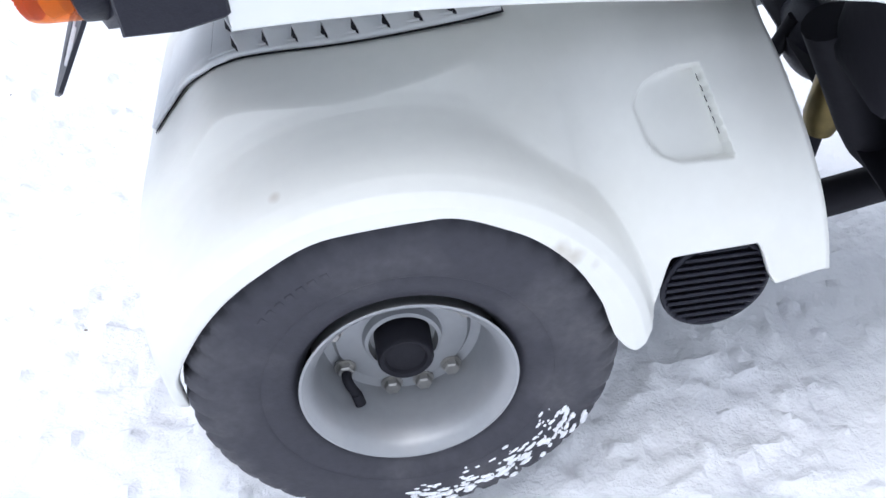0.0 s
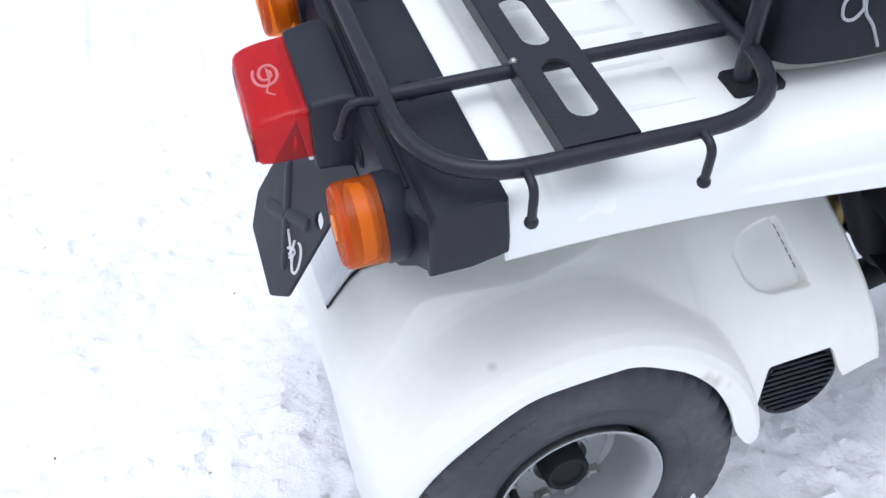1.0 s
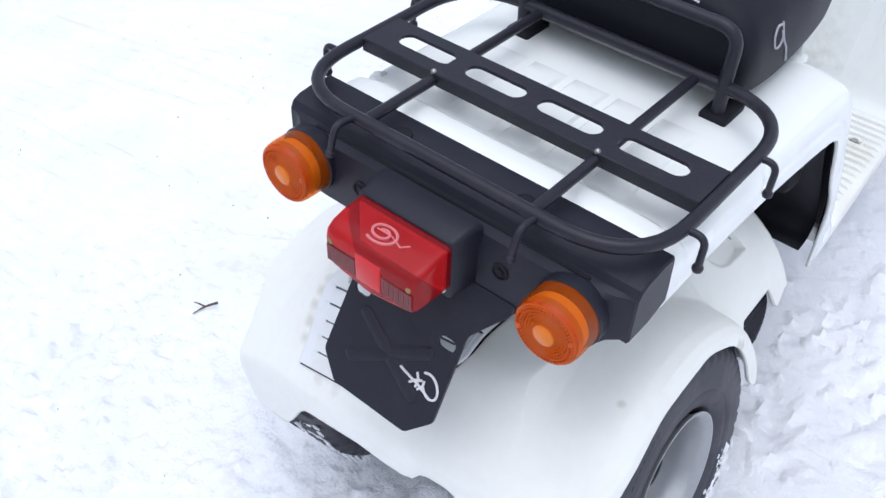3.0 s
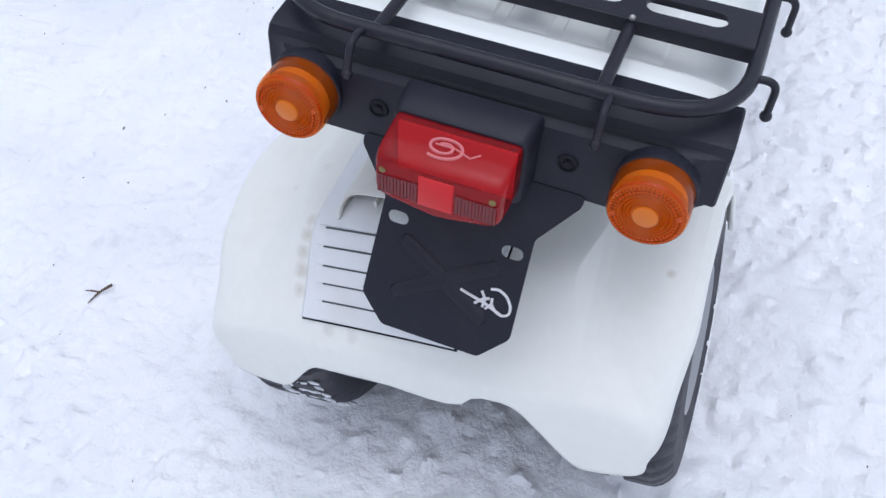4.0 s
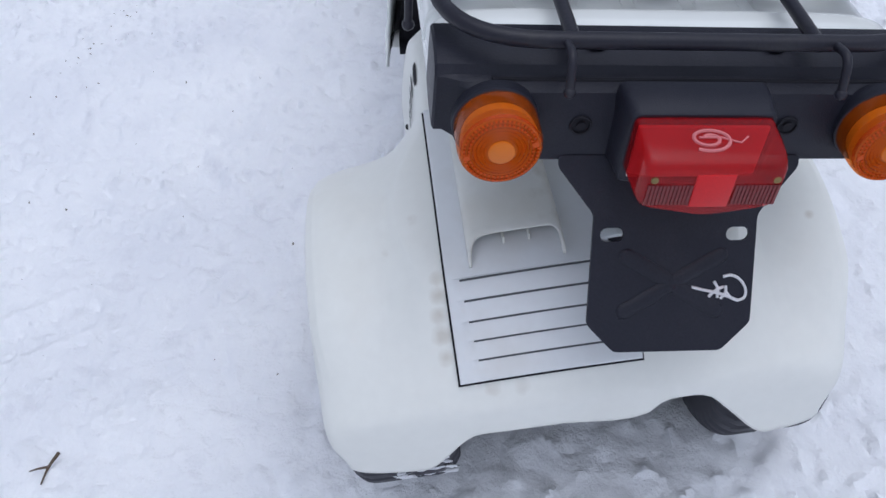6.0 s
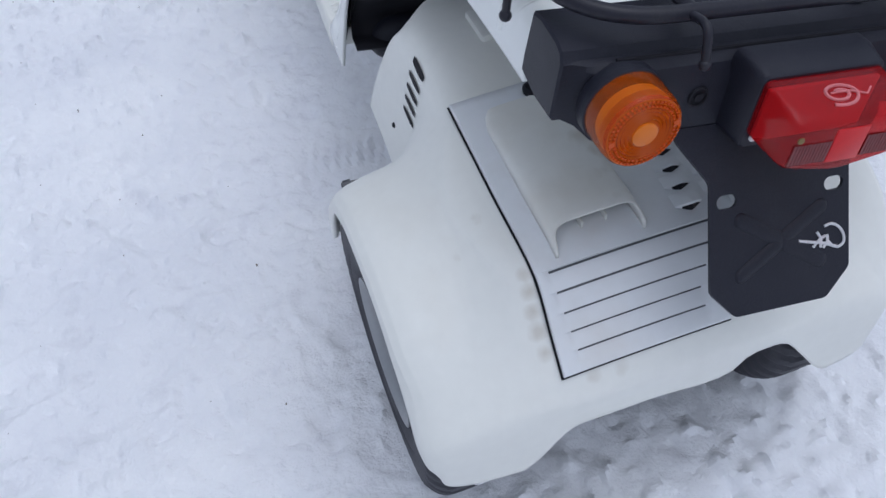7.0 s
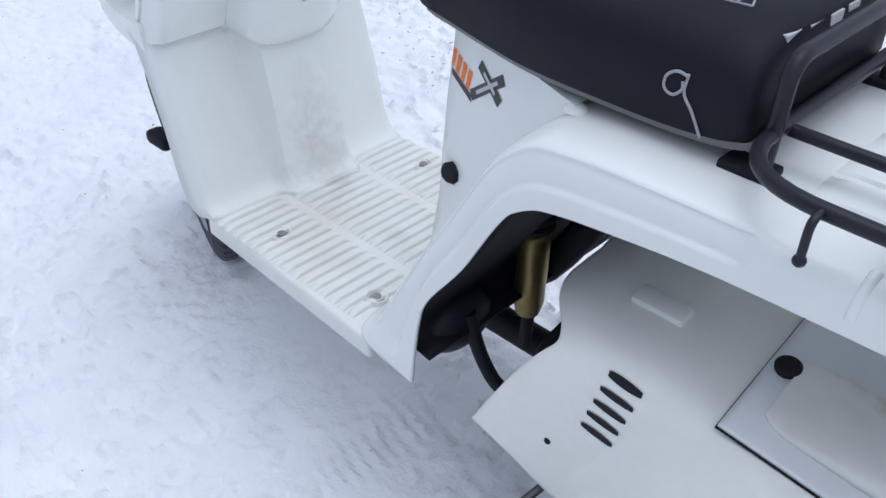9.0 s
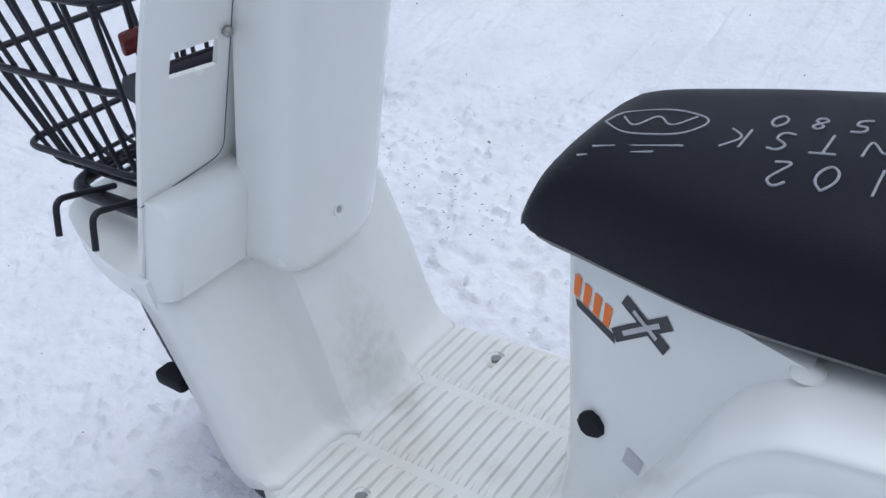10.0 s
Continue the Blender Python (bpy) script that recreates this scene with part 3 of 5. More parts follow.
SHELL_GRID = [(s, v, fender_point(s, v)) for s in np.linspace(0.55, 1.0, 80) for v in np.linspace(-1, 1, 121)]


def flank_at(x, z, left, lift=0.0):
    """The place on the shell's flank at (x, z), lifted off it."""
    s, v, _ = min((g for g in SHELL_GRID if (g[1] > 0.25 if left else g[1] < -0.25)), key=lambda g: (g[2].x - x) ** 2 + (g[2].z - z) ** 2)
    for scale in (0.004, 0.0015, 0.0006):
        best = min(((s + a * scale, v + b * scale * 2) for a in (-1, -0.5, 0, 0.5, 1) for b in (-1, -0.5, 0, 0.5, 1)), key=lambda q: (fender_point(q[0], q[1]).x - x) ** 2 + (fender_point(q[0], q[1]).z - z) ** 2)
        s, v = min(1.0, best[0]), max(-1.0, min(1.0, best[1]))
    p = side_point(s, v, lift)
    return p


def build_side_slots():
    for k in range(5):
        bm = bmesh.new()
        rows = []
        x1, z1 = 0.232 + 0.0052 * k, 0.4655 - 0.0205 * k
        for j in range(9):
            f = j / 8
            x, z = x1 - 0.039 * f, z1 - 0.004 * f
            w = 0.0048 * math.sin(math.pi * (0.08 + 0.84 * f)) ** 0.4
            rows.append([flank_at(x, z + d * w, True, 0.0012) for d in (-1, 0, 1)])
        grid(bm, rows)
        part("vent_slot", bm, DARK, fender, at=REAR)
    bm = bmesh.new()
    bmesh.ops.create_icosphere(bm, subdivisions=2, radius=0.0045, matrix=Matrix.Translation(flank_at(0.292, 0.325, True, -0.001)))
    part("bolt_hole", bm, DARK, fender, at=REAR)
    part("ledge", boxed((0.202, 0.026, 0.470), (0.262, 0.052, 0.492), 0.004), SHELL, fender, "small raised ledge", REAR)


build_side_slots()


def build_duct_slots():
    """Dark slots in the duct's front wall."""
    inward = Vector((0, 0.82, -0.50))
    for k in range(6):
        bm = bmesh.new()
        rows = []
        for j in range(3):
            g = 0.10 + 0.115 * k + 0.075 * j / 2
            x, z = DUCT_A[0] + (DUCT_B[0] - DUCT_A[0]) * g, DUCT_A[1] + (DUCT_B[1] - DUCT_A[1]) * g
            p = flank_at(x + 0.005, z, False) + Vector((-0.0050, 0, 0))
            rows.append([p + inward * d + Vector((-0.0016 * d / 0.010, 0, 0)) for d in (0.0070, 0.0086)])
        grid(bm, rows)
        part("duct_slot", bm, DARK, fender, at=REAR)


build_duct_slots()


def build_exhaust():
    cx, cy, cz, r = 0.277, -0.250, 0.263, 0.046
    body = bmesh.new()
    tube(body, [(cx, cy + 0.10, cz), (cx, cy + 0.006, cz)], r - 0.001, 40)
    guard = part("fan_guard", body, DARK, scooter, "round black plastic fan guard with fine slats", REAR)
    part("guard_rim", tubed([(cx + r * math.cos(a), cy + 0.003, cz + r * math.sin(a)) for a in np.linspace(0, 2 * math.pi, 41)[:-1]], 0.0028, 8, True), BLACK, guard, at=REAR)
    for k in range(11):
        z = cz - r + 0.0065 + 0.0079 * k
        half = math.sqrt(max(0.0, (r - 0.001) ** 2 - (z - cz) ** 2))
        bm = box(bmesh.new(), (cx - half, cy - 0.001, z - 0.0016), (cx + half, cy + 0.007, z + 0.0016), 0.0008, 1)
        bm.transform(Matrix.Translation((cx, cy, z)) @ Matrix.Rotation(radians(-28), 4, "X") @ Matrix.Translation((-cx, -cy, -z)))
        part("slat", bm, BLACK, guard, at=REAR)


build_exhaust()


# -- wheels --
def build_wheel(name, centre, outward, radius=0.183, rim=0.090, width=0.130, lean=None):
    """A small wheel on a cross axle; outward is the side of its face."""
    wheel = new(name)
    wheel.parent = scooter
    at = (lean or Matrix.Identity(4)) @ Matrix.Translation(centre) @ Matrix.Diagonal((1, outward, 1, 1))
    h = width / 2
    n = 264
    bm = bmesh.new()
    fine = [(-h * 0.72, rim), (-h * 0.92, rim + 0.012), (-h * 1.02, rim + 0.035), (-h, radius - 0.034)] + [(h * f, radius - 0.0005 - 0.020 * max(0.0, (abs(f) - 0.5) / 0.5) ** 3) for f in np.linspace(-0.99, 0.99, 25)]
    fine += [(h, radius - 0.034), (h * 1.02, rim + 0.048), (h * 1.025, rim + 0.036), (h * 0.99, rim + 0.033), (h * 1.0, rim + 0.024), (h * 0.95, rim + 0.018), (h * 0.92, rim + 0.010), (h * 0.72, rim)]
    rings = []
    for y, r in fine:
        ring = []
        for j in range(n):
            a = 2 * math.pi * j / n
            rr = r
            if r > radius - 0.030:
                k = (j + (3 if y > 0 else 0) + int(round(abs(y) / h * 2.2))) % 6
                rr -= 0.0050 if k < 2 and abs(y) > 0.10 * h else 0.0
                rr -= 0.0060 if abs(y) < 0.09 * h else 0.0
            ring.append((rr * math.cos(a), y, rr * math.sin(a)))
        rings.append(ring)
    grid(bm, rings, closed_u=True, closed_v=True)
    tyre = part("tyre", bm, RUBBER, wheel, "worn black tyre, snow stuck to the sidewall", at)
    for k in range(7):
        a = math.radians(112 + 4.2 * k)
        m = Matrix.Rotation(-a, 4, "Y") @ Matrix.Translation((rim + 0.052, h * 1.0, 0))
        part("raised_bar", boxed((-0.006, -0.002, -0.0032), (0.006, 0.0011, 0.0032), 0.0006, 1), RUBBER, tyre, at=at @ m)
    prof = [(-h * 0.7, rim * 0.90), (h * 0.60, rim * 0.90), (h * 0.78, rim * 0.93), (h * 0.86, rim * 0.985), (h * 0.93, rim * 1.03), (h * 0.97, rim * 1.04), (h * 0.97, rim * 1.015), (h * 0.90, rim * 0.955), (h * 0.80, rim * 0.90),
            (h * 0.45, rim * 0.865), (h * 0.10, rim * 0.84), (-h * 0.02, rim * 0.80), (-h * 0.05, rim * 0.70), (h * 0.02, rim * 0.66), (h * 0.04, rim * 0.40), (h * 0.16, rim * 0.38), (h * 0.18, rim * 0.345), (0.0, rim * 0.33), (0.0, 0.0)]
    part("rim", lathed(prof, 72, "y"), SILVER, wheel, "silver painted steel rim, scratched edge", at)
    cap = lathed([(-h * 0.02, rim * 0.285), (h * 0.46, rim * 0.275), (h * 0.50, rim * 0.25), (h * 0.48, rim * 0.21), (h * 0.43, rim * 0.19), (h * 0.43, 0.0)], 36, "y")
    part("hub_cap", cap, DARK, wheel, "black cup-shaped hub cap", at)
    for turn in (-48, -76, -103, -150, 22, 62, 118, 165):
        a = math.radians(turn)
        c = (rim * 0.70 * math.cos(a), 0, rim * 0.70 * math.sin(a))
        bm = lathed([(h * 0.01, 0.0075), (h * 0.13, 0.0075), (h * 0.15, 0.006), (h * 0.15, 0.0)], 6, "y", c)
        lathe(bm, [(0.0, 0.0098), (h * 0.04, 0.0098), (h * 0.04, 0.0)], 16, "y", c)
        part("wheel_bolt", bm, STEEL, wheel, at=at)
    bm = tubed(rounded([(-0.052, h * 0.02, -0.030), (-0.054, h * 0.25, -0.032), (-0.046, h * 0.34, -0.046)], 0.01), 0.0045, 10)
    tube(bm, [(-0.0465, h * 0.337, -0.0450), (-0.044, h * 0.38, -0.056)], 0.0052, 10)
    part("valve", bm, DARK, wheel, "black rubber valve stem", at)
    return wheel, tyre, at


w_r, tyre_r, at_r = build_wheel("rear_wheel", (0.006, -0.168, 0.232), -1, rim=0.088)
w_l, tyre_l, at_l = build_wheel("rear_wheel", (0.008, 0.259, 0.232), 1)
# the fork is turned a little to the right
STEER = Matrix.Translation((1.216, 0.044, 0)) @ Matrix.Rotation(math.radians(-21), 4, "Z") @ Matrix.Translation((-1.216, -0.044, 0))
build_wheel("front_wheel", (1.216, 0.044, 0.198), 1, 0.195, 0.125, 0.080, STEER)


# snow stuck on the right tyre
def build_stuck_snow():
    rnd = random.Random(4)
    bm = bmesh.new()
    for k in range(170):
        a = math.radians(rnd.uniform(-95, -22))
        r = rnd.gauss(0.146, 0.008)
        s = rnd.uniform(0.0008, 0.0030)
        m = Matrix.Translation((r * math.cos(a), 0.0655, r * math.sin(a))) @ Matrix.Rotation(-a, 4, "Y") @ Matrix.Diagonal((s * 0.75, 0.0022, s * rnd.uniform(0.8, 3.2), 1))
        bmesh.ops.create_icosphere(bm, subdivisions=1, radius=1.0, matrix=m)
    tagged(part("snow_crust", bm, SNOW, w_r, "bits of snow stuck to the tyre", at_r), kind="stuff")


build_stuck_snow()


def build_packed_snow():
    """Streaks of snow packed in the left tyre's tread, at the back."""
    rnd = random.Random(8)
    bm = bmesh.new()
    for k in range(60):
        a = math.radians(rnd.uniform(186, 232))
        m = Matrix.Rotation(-a, 4, "Y") @ Matrix.Translation((0.1805, rnd.uniform(-0.055, 0.01), 0)) @ Matrix.Rotation(rnd.uniform(-0.6, 0.6), 4, "X") @ Matrix.Diagonal((0.0022, rnd.uniform(0.004, 0.013), rnd.uniform(0.0015, 0.0035), 1))
        bmesh.ops.create_icosphere(bm, subdivisions=1, radius=1.0, matrix=m)
    tagged(part("snow_crust", bm, SNOW, w_l, "bits of snow packed in the tread", at_l), kind="stuff")


build_packed_snow()

# -- swing arm, shock and underside --
def build_underside():
    bm = boxed((0.10, -0.09, 0.20), (0.36, 0.11, 0.40), 0.03)
    part("engine", bm, DARK, scooter, "black engine under the shell", REAR)
    part("axle", tubed([(0.004, -0.17, 0.219), (0.004, 0.17, 0.219)], 0.022, 16), DARK, scooter, at=REAR)
    bm = tubed([(0.472, 0.0, 0.20), (0.472, 0.0, 0.50)], 0.009, 14)
    part("shock_rod", bm, DARK, scooter, at=TILTED)
    bm = lathed([(0.0, 0.016), (0.02, 0.021), (0.125, 0.021), (0.130, 0.018), (0.135, 0.010)], 28, "z", (0.474, 0.0, 0.262))
    part("shock_absorber", bm, BRASS, scooter, "yellow zinc-plated shock absorber body", TILTED)
    coil = [(0.472 + 0.018 * math.cos(a), 0.018 * math.sin(a), 0.398 + 0.008 * a / math.pi / 2 * 1.6) for a in np.linspace(0, 12 * math.pi, 120)]
    part("shock_spring", tubed(coil, 0.005, 8), DARK, scooter, "black coil spring", TILTED)
    part("swing_arm", tubed(rounded([(0.30, -0.02, 0.25), (0.42, -0.04, 0.18), (0.62, -0.02, 0.20)], 0.05), 0.022, 12), DARK, scooter, "black swing arm", at=TILTED)
    part("hose", tubed(rounded([(0.480, 0.115, 0.320), (0.460, 0.113, 0.262), (0.425, 0.105, 0.212), (0.36, 0.06, 0.205)], 0.05), 0.0095, 12), DARK, scooter, "black rubber hose", at=TILTED)
    pod = bmesh.new()
    bmesh.ops.create_uvsphere(pod, u_segments=24, v_segments=14, radius=1.0, matrix=Matrix.Translation((0.505, 0.110, 0.295)) @ Matrix.Diagonal((0.034, 0.060, 0.042, 1)))
    pod = part("side_box", pod, BLACK, scooter, "rounded black box behind the leg panel", TILTED)
    part("warning_label", boxed((0.513, 0.130, 0.2575), (0.526, 0.148, 0.2610), 0.0006, 1), REFLECTOR, pod, "small red label", TILTED)
    path = [(0.0, 0.260, 0.640), (0.2, 0.345, 0.610), (0.4, 0.413, 0.500), (0.6, 0.480, 0.385), (0.75, 0.507, 0.330), (0.9, 0.500, 0.304), (1.0, 0.470, 0.298)]
    bm = bmesh.new()
    grid(bm, [[(*along(path, k / 24), y) for y in np.linspace(-0.195, 0.195, 9)] for k in range(25)])
    for v in bm.verts:
        v.co = (v.co.x, v.co.z, v.co.y)
    hollow(part("inner_fender", bm, DARK, scooter, "black inner mudguard", TILTED), 0.004)
    bm = boxed((0.40, -0.17, 0.42), (0.45, -0.06, 0.56), 0.02)
    part("battery_case", bm, DARK, scooter, "black case behind the mudguard", TILTED)
    part("frame_tube", tubed(rounded([(0.40, -0.06, 0.45), (0.52, -0.06, 0.24), (0.95, 0.0, 0.24)], 0.1), 0.022, 14), DARK, scooter, at=TILTED)
    bm = tubed(rounded([(0.29, 0.10, 0.232), (0.30, 0.16, 0.232), (0.315, 0.235, 0.223)], 0.02), 0.0054, 12)
    lathe(bm, [(0.0, 0.0), (0.0, 0.0075), (0.011, 0.0075), (0.011, 0.0)], 14, "y", (0.314, 0.222, 0.224))
    part("kick_lever", bm, IRON, scooter, "steel kick-start lever", REAR)


build_underside()

# -- leaning body: rear deck and side legs --
TOP = [(0.00, -0.0735, 0.677), (0.025, -0.062, 0.680), (0.055, -0.046, 0.679), (0.085, -0.030, 0.668), (0.11, -0.015, 0.6665), (0.30, 0.12, 0.6655), (0.48, 0.25, 0.6655), (0.60, 0.335, 0.660), (0.68, 0.385, 0.628), (0.78, 0.450, 0.520), (0.88, 0.520, 0.400), (0.95, 0.570, 0.315), (1.00, 0.600, 0.2845)]
EDGE = [(0.00, -0.072, 0.612), (0.10, -0.02, 0.613), (0.30, 0.13, 0.610), (0.48, 0.25, 0.601), (0.60, 0.318, 0.592), (0.66, 0.352, 0.574), (0.74, 0.412, 0.474), (0.83, 0.469, 0.382), (0.90, 0.477, 0.325), (1.00, 0.481, 0.268)]


def deck_point(s, v, lift=0.0):
    cx, cz = along(TOP, s)
    lx, lz = along(EDGE, s)
    if v < 0:
        lz -= 0.007 * step(0.15, 0.42, s) * (1 - step(0.58, 0.70, s))
    p = 7.0
    a = abs(v) * math.pi / 2
    across, drop = math.sin(a) ** (2 / p), 1 - math.cos(a) ** (2 / p)
    wide = 0.209 + 0.006 * step(0.3, 0.8, s)
    y = math.copysign(wide * across, v)
    # pressed line along the flank
    press = (0.0055 if v > 0 else 0.0025) * step(0.16, 0.24, drop) * (1 - step(0.62, 0.70, drop)) * step(0.296, 0.312, s) * (1 - step(0.93, 0.97, s))
    return Vector((cx + (lx - cx) * drop, y - math.copysign(press, v), cz + (lz - cz) * drop + lift))


def build_deck():
    bm = bmesh.new()
    nu = 170
    half = [0.4 * j / 8 for j in range(8)] + [math.acos((1 - d) ** 3.5) * 2 / math.pi for d in np.linspace(0.045, 1.0, 34)]
    ease = [-v for v in half[:0:-1]] + half
    grid(bm, [[deck_point(k / nu, v) for v in ease] for k in range(nu + 1)])
    bmesh.ops.remove_doubles(bm, verts=bm.verts, dist=1e-5)
    deck = part("rear_deck", bm, PAINT, scooter, "glossy white deck panel with long side legs", TILTED, sharp=50)
    hollow(deck, 0.005)
    # black sheet added inside the panel so its white inner face stays dark
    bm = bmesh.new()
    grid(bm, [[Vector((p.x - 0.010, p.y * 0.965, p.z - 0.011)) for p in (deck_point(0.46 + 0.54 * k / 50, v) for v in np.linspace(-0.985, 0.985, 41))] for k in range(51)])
    part("inner_dark_sheet", bm, DARK, deck, "black sheet added to darken the panel's inside", TILTED)
    # shallow upright beads on the flank
    for q in (0.112, 0.186):
        pts = [deck_point(q, math.acos((1 - d) ** 3.5) * 2 / math.pi) + Vector((0, -0.0024, 0)) for d in np.linspace(0.10, 0.72, 12)]
        part("pressed_bead", tubed(pts, 0.0050, 10), PAINT, deck, at=TILTED)
    # pressed ribs on the deck under the rack
    for k in range(5):
        y = -0.110 + 0.055 * k
        bm = bmesh.new()
        rows = []
        for j in range(15):
            f = j / 14
            x = -0.030 + 0.150 * f
            e = math.sin(math.pi * min(1, max(0, f))) ** 0.22
            rows.append([(x, y + d * 0.045, 0.6655 + h * e) for d, h in ((-0.5, 0), (-0.43, 0.0040), (0, 0.0046), (0.43, 0.0040), (0.5, 0))])
        grid(bm, rows)
        part("pressed_rib", bm, PAINT, deck, at=TILTED)
    for y in (-0.137, 0.137):
        part("seat_stop", lathed([(0.0, 0.013), (0.003, 0.012), (0.005, 0.007), (0.0052, 0.0)], 20, "z", (0.347, y, 0.6585)), PAINT, deck, "small round boss", TILTED)
    return deck


deck = build_deck()


def build_rear_panel():
    prof = [(-0.070, 0.640), (-0.0735, 0.680), (-0.090, 0.6825), (-0.118, 0.680), (-0.127, 0.676), (-0.131, 0.669), (-0.139, 0.667), (-0.1455, 0.662), (-0.1510, 0.646), (-0.1525, 0.600), (-0.142, 0.597), (-0.10, 0.606), (-0.074, 0.612), (-0.070, 0.625)]
    bm = bmesh.new()
    rings = []
    for y in (-0.2115, -0.2095, -0.203, -0.192, -0.180, -0.168, 0.168, 0.180, 0.192, 0.203, 0.2095, 0.2115):
        c, e = step(0.168, 0.203, abs(y)), step(0.2095, 0.2115, abs(y))
        floor_z, rear_x = 0.597 + 0.019 * c, -0.1525 + 0.020 * c
        rings.append([(max(x, rear_x + 0.002 * e) - (0.0015 * e if x > -0.08 else 0.0), y, max(z - (0.002 * e if z > 0.66 else 0.0), floor_z + 0.002 * e + (0.006 if x > -0.08 else 0.0))) for x, z in prof])
    loft(bm, rings)
    panel = part("tail_panel", bm, BLACK, scooter, "black plastic tail panel", TILTED, sharp=30)
    part("panel_groove", tubed([(-0.1355, -0.166, 0.6675), (-0.1355, 0.166, 0.6675)], 0.0022, 8), DARK, panel, at=TILTED)
    for x, y in ((-0.104, 0.079), (-0.105, -0.072)):
        bm = lathed([(0.0, 0.011), (0.0016, 0.0105), (0.0016, 0.009), (0.0004, 0.008), (0.0004, 0.0)], 24, "z", (x, y, 0.6825))
        part("top_bolt", bm, DARK, panel, "recessed black bolt", TILTED)
    for y in (-0.088, 0.088):
        bm = lathed([(0.0, 0.0095), (-0.0018, 0.009), (-0.0018, 0.0075), (0.0, 0.0070), (0.001, 0.0)], 24, "x", (-0.1518, y + 0.004, 0.635))
        lathe(bm, [(-0.001, 0.0042), (-0.002, 0.0042), (-0.0022, 0.0)], 6, "x", (-0.1518, y + 0.004, 0.635))
        part("panel_bolt", bm, DARK, panel, at=TILTED)
    return panel


panel = build_rear_panel()


# -- number plate bracket (no plate fitted) --
def on_bracket(u, v, w=0.0):
    """u across to the left, v down along the bracket, w out towards the rear."""
    d = Vector((-0.087, 0, -0.1425)).normalized()
    o = Vector((-0.1545, 0, 0.596)) + d * v
    nrm = Vector((d.z, 0, -d.x))
    return o + Vector((0, u, 0)) + nrm * w


def build_bracket():
    half = [(0.105, -0.008), (0.105, 0.002), (0.0725, 0.043), (0.0745, 0.141), (0.0490, 0.167)]
    outline = rounded([(u, v, 0) for u, v in half] + [(-u, v, 0) for u, v in half[::-1]], 0.004, 3, True)
    holes = [stadium(u, 0.0605, 0.021, 0.0125, 6) for u in (0.056, -0.056)]
    bm = plate(bmesh.new(), [(p.x, p.y) for p in outline], holes, lambda u, v, w: on_bracket(u, v, w), 0.0035)
    bracket = part("plate_bracket", bm, BLACK, scooter, "black number plate bracket with pressed cross and no plate", TILTED, sharp=30)
    for sx, sy in ((1, 1), (1, -1), (-1, 1), (-1, -1)):
        pts = [on_bracket(sx * 0.004, 0.1045 + sy * 0.003, 0.0030), on_bracket(sx * 0.042, 0.1045 + sy * 0.025, 0.0030)]
        bm = bmesh.new()
        tube(bm, pts, 0.0075, 12)
        for e in pts:
            bmesh.ops.create_icosphere(bm, subdivisions=2, radius=0.0075, matrix=Matrix.Translation(e))
        d = (pts[1] - pts[0]).normalized()
        nrm = (on_bracket(0, 0, 1) - on_bracket(0, 0, 0)).normalized()
        for v in bm.verts:
            off = (v.co - pts[0]).dot(nrm)
            v.co -= nrm * off * 0.62
        part("pressed_arm", bm, BLACK, bracket, at=TILTED)
    # hand-drawn white mark
    strokes = [[(-0.018, 0.108), (-0.030, 0.111), (-0.044, 0.114), (-0.062, 0.121)], [(-0.038, 0.103), (-0.043, 0.110), (-0.042, 0.118)], [(-0.034, 0.117), (-0.040, 0.111), (-0.047, 0.108)], [(-0.045, 0.119), (-0.050, 0.113), (-0.049, 0.107)],
               [(-0.046, 0.099), (-0.053, 0.097), (-0.062, 0.101), (-0.068, 0.110), (-0.068, 0.118), (-0.062, 0.121), (-0.055, 0.119), (-0.050, 0.113)], [(-0.038, 0.125), (-0.042, 0.127), (-0.040, 0.131)]]
    bm = bmesh.new()
    for st in strokes:
        tube(bm, rounded([on_bracket(u, v, 0.0038) for u, v in st], 0.006, 4), 0.0014, 6)
    part("pen_mark", bm, MARKER, bracket, "white hand-drawn pen mark", TILTED)
    return bracket


build_bracket()


# -- tail lamp --
AT_LAMP = TILTED @ Matrix.Translation((0, 0.0042, 0))


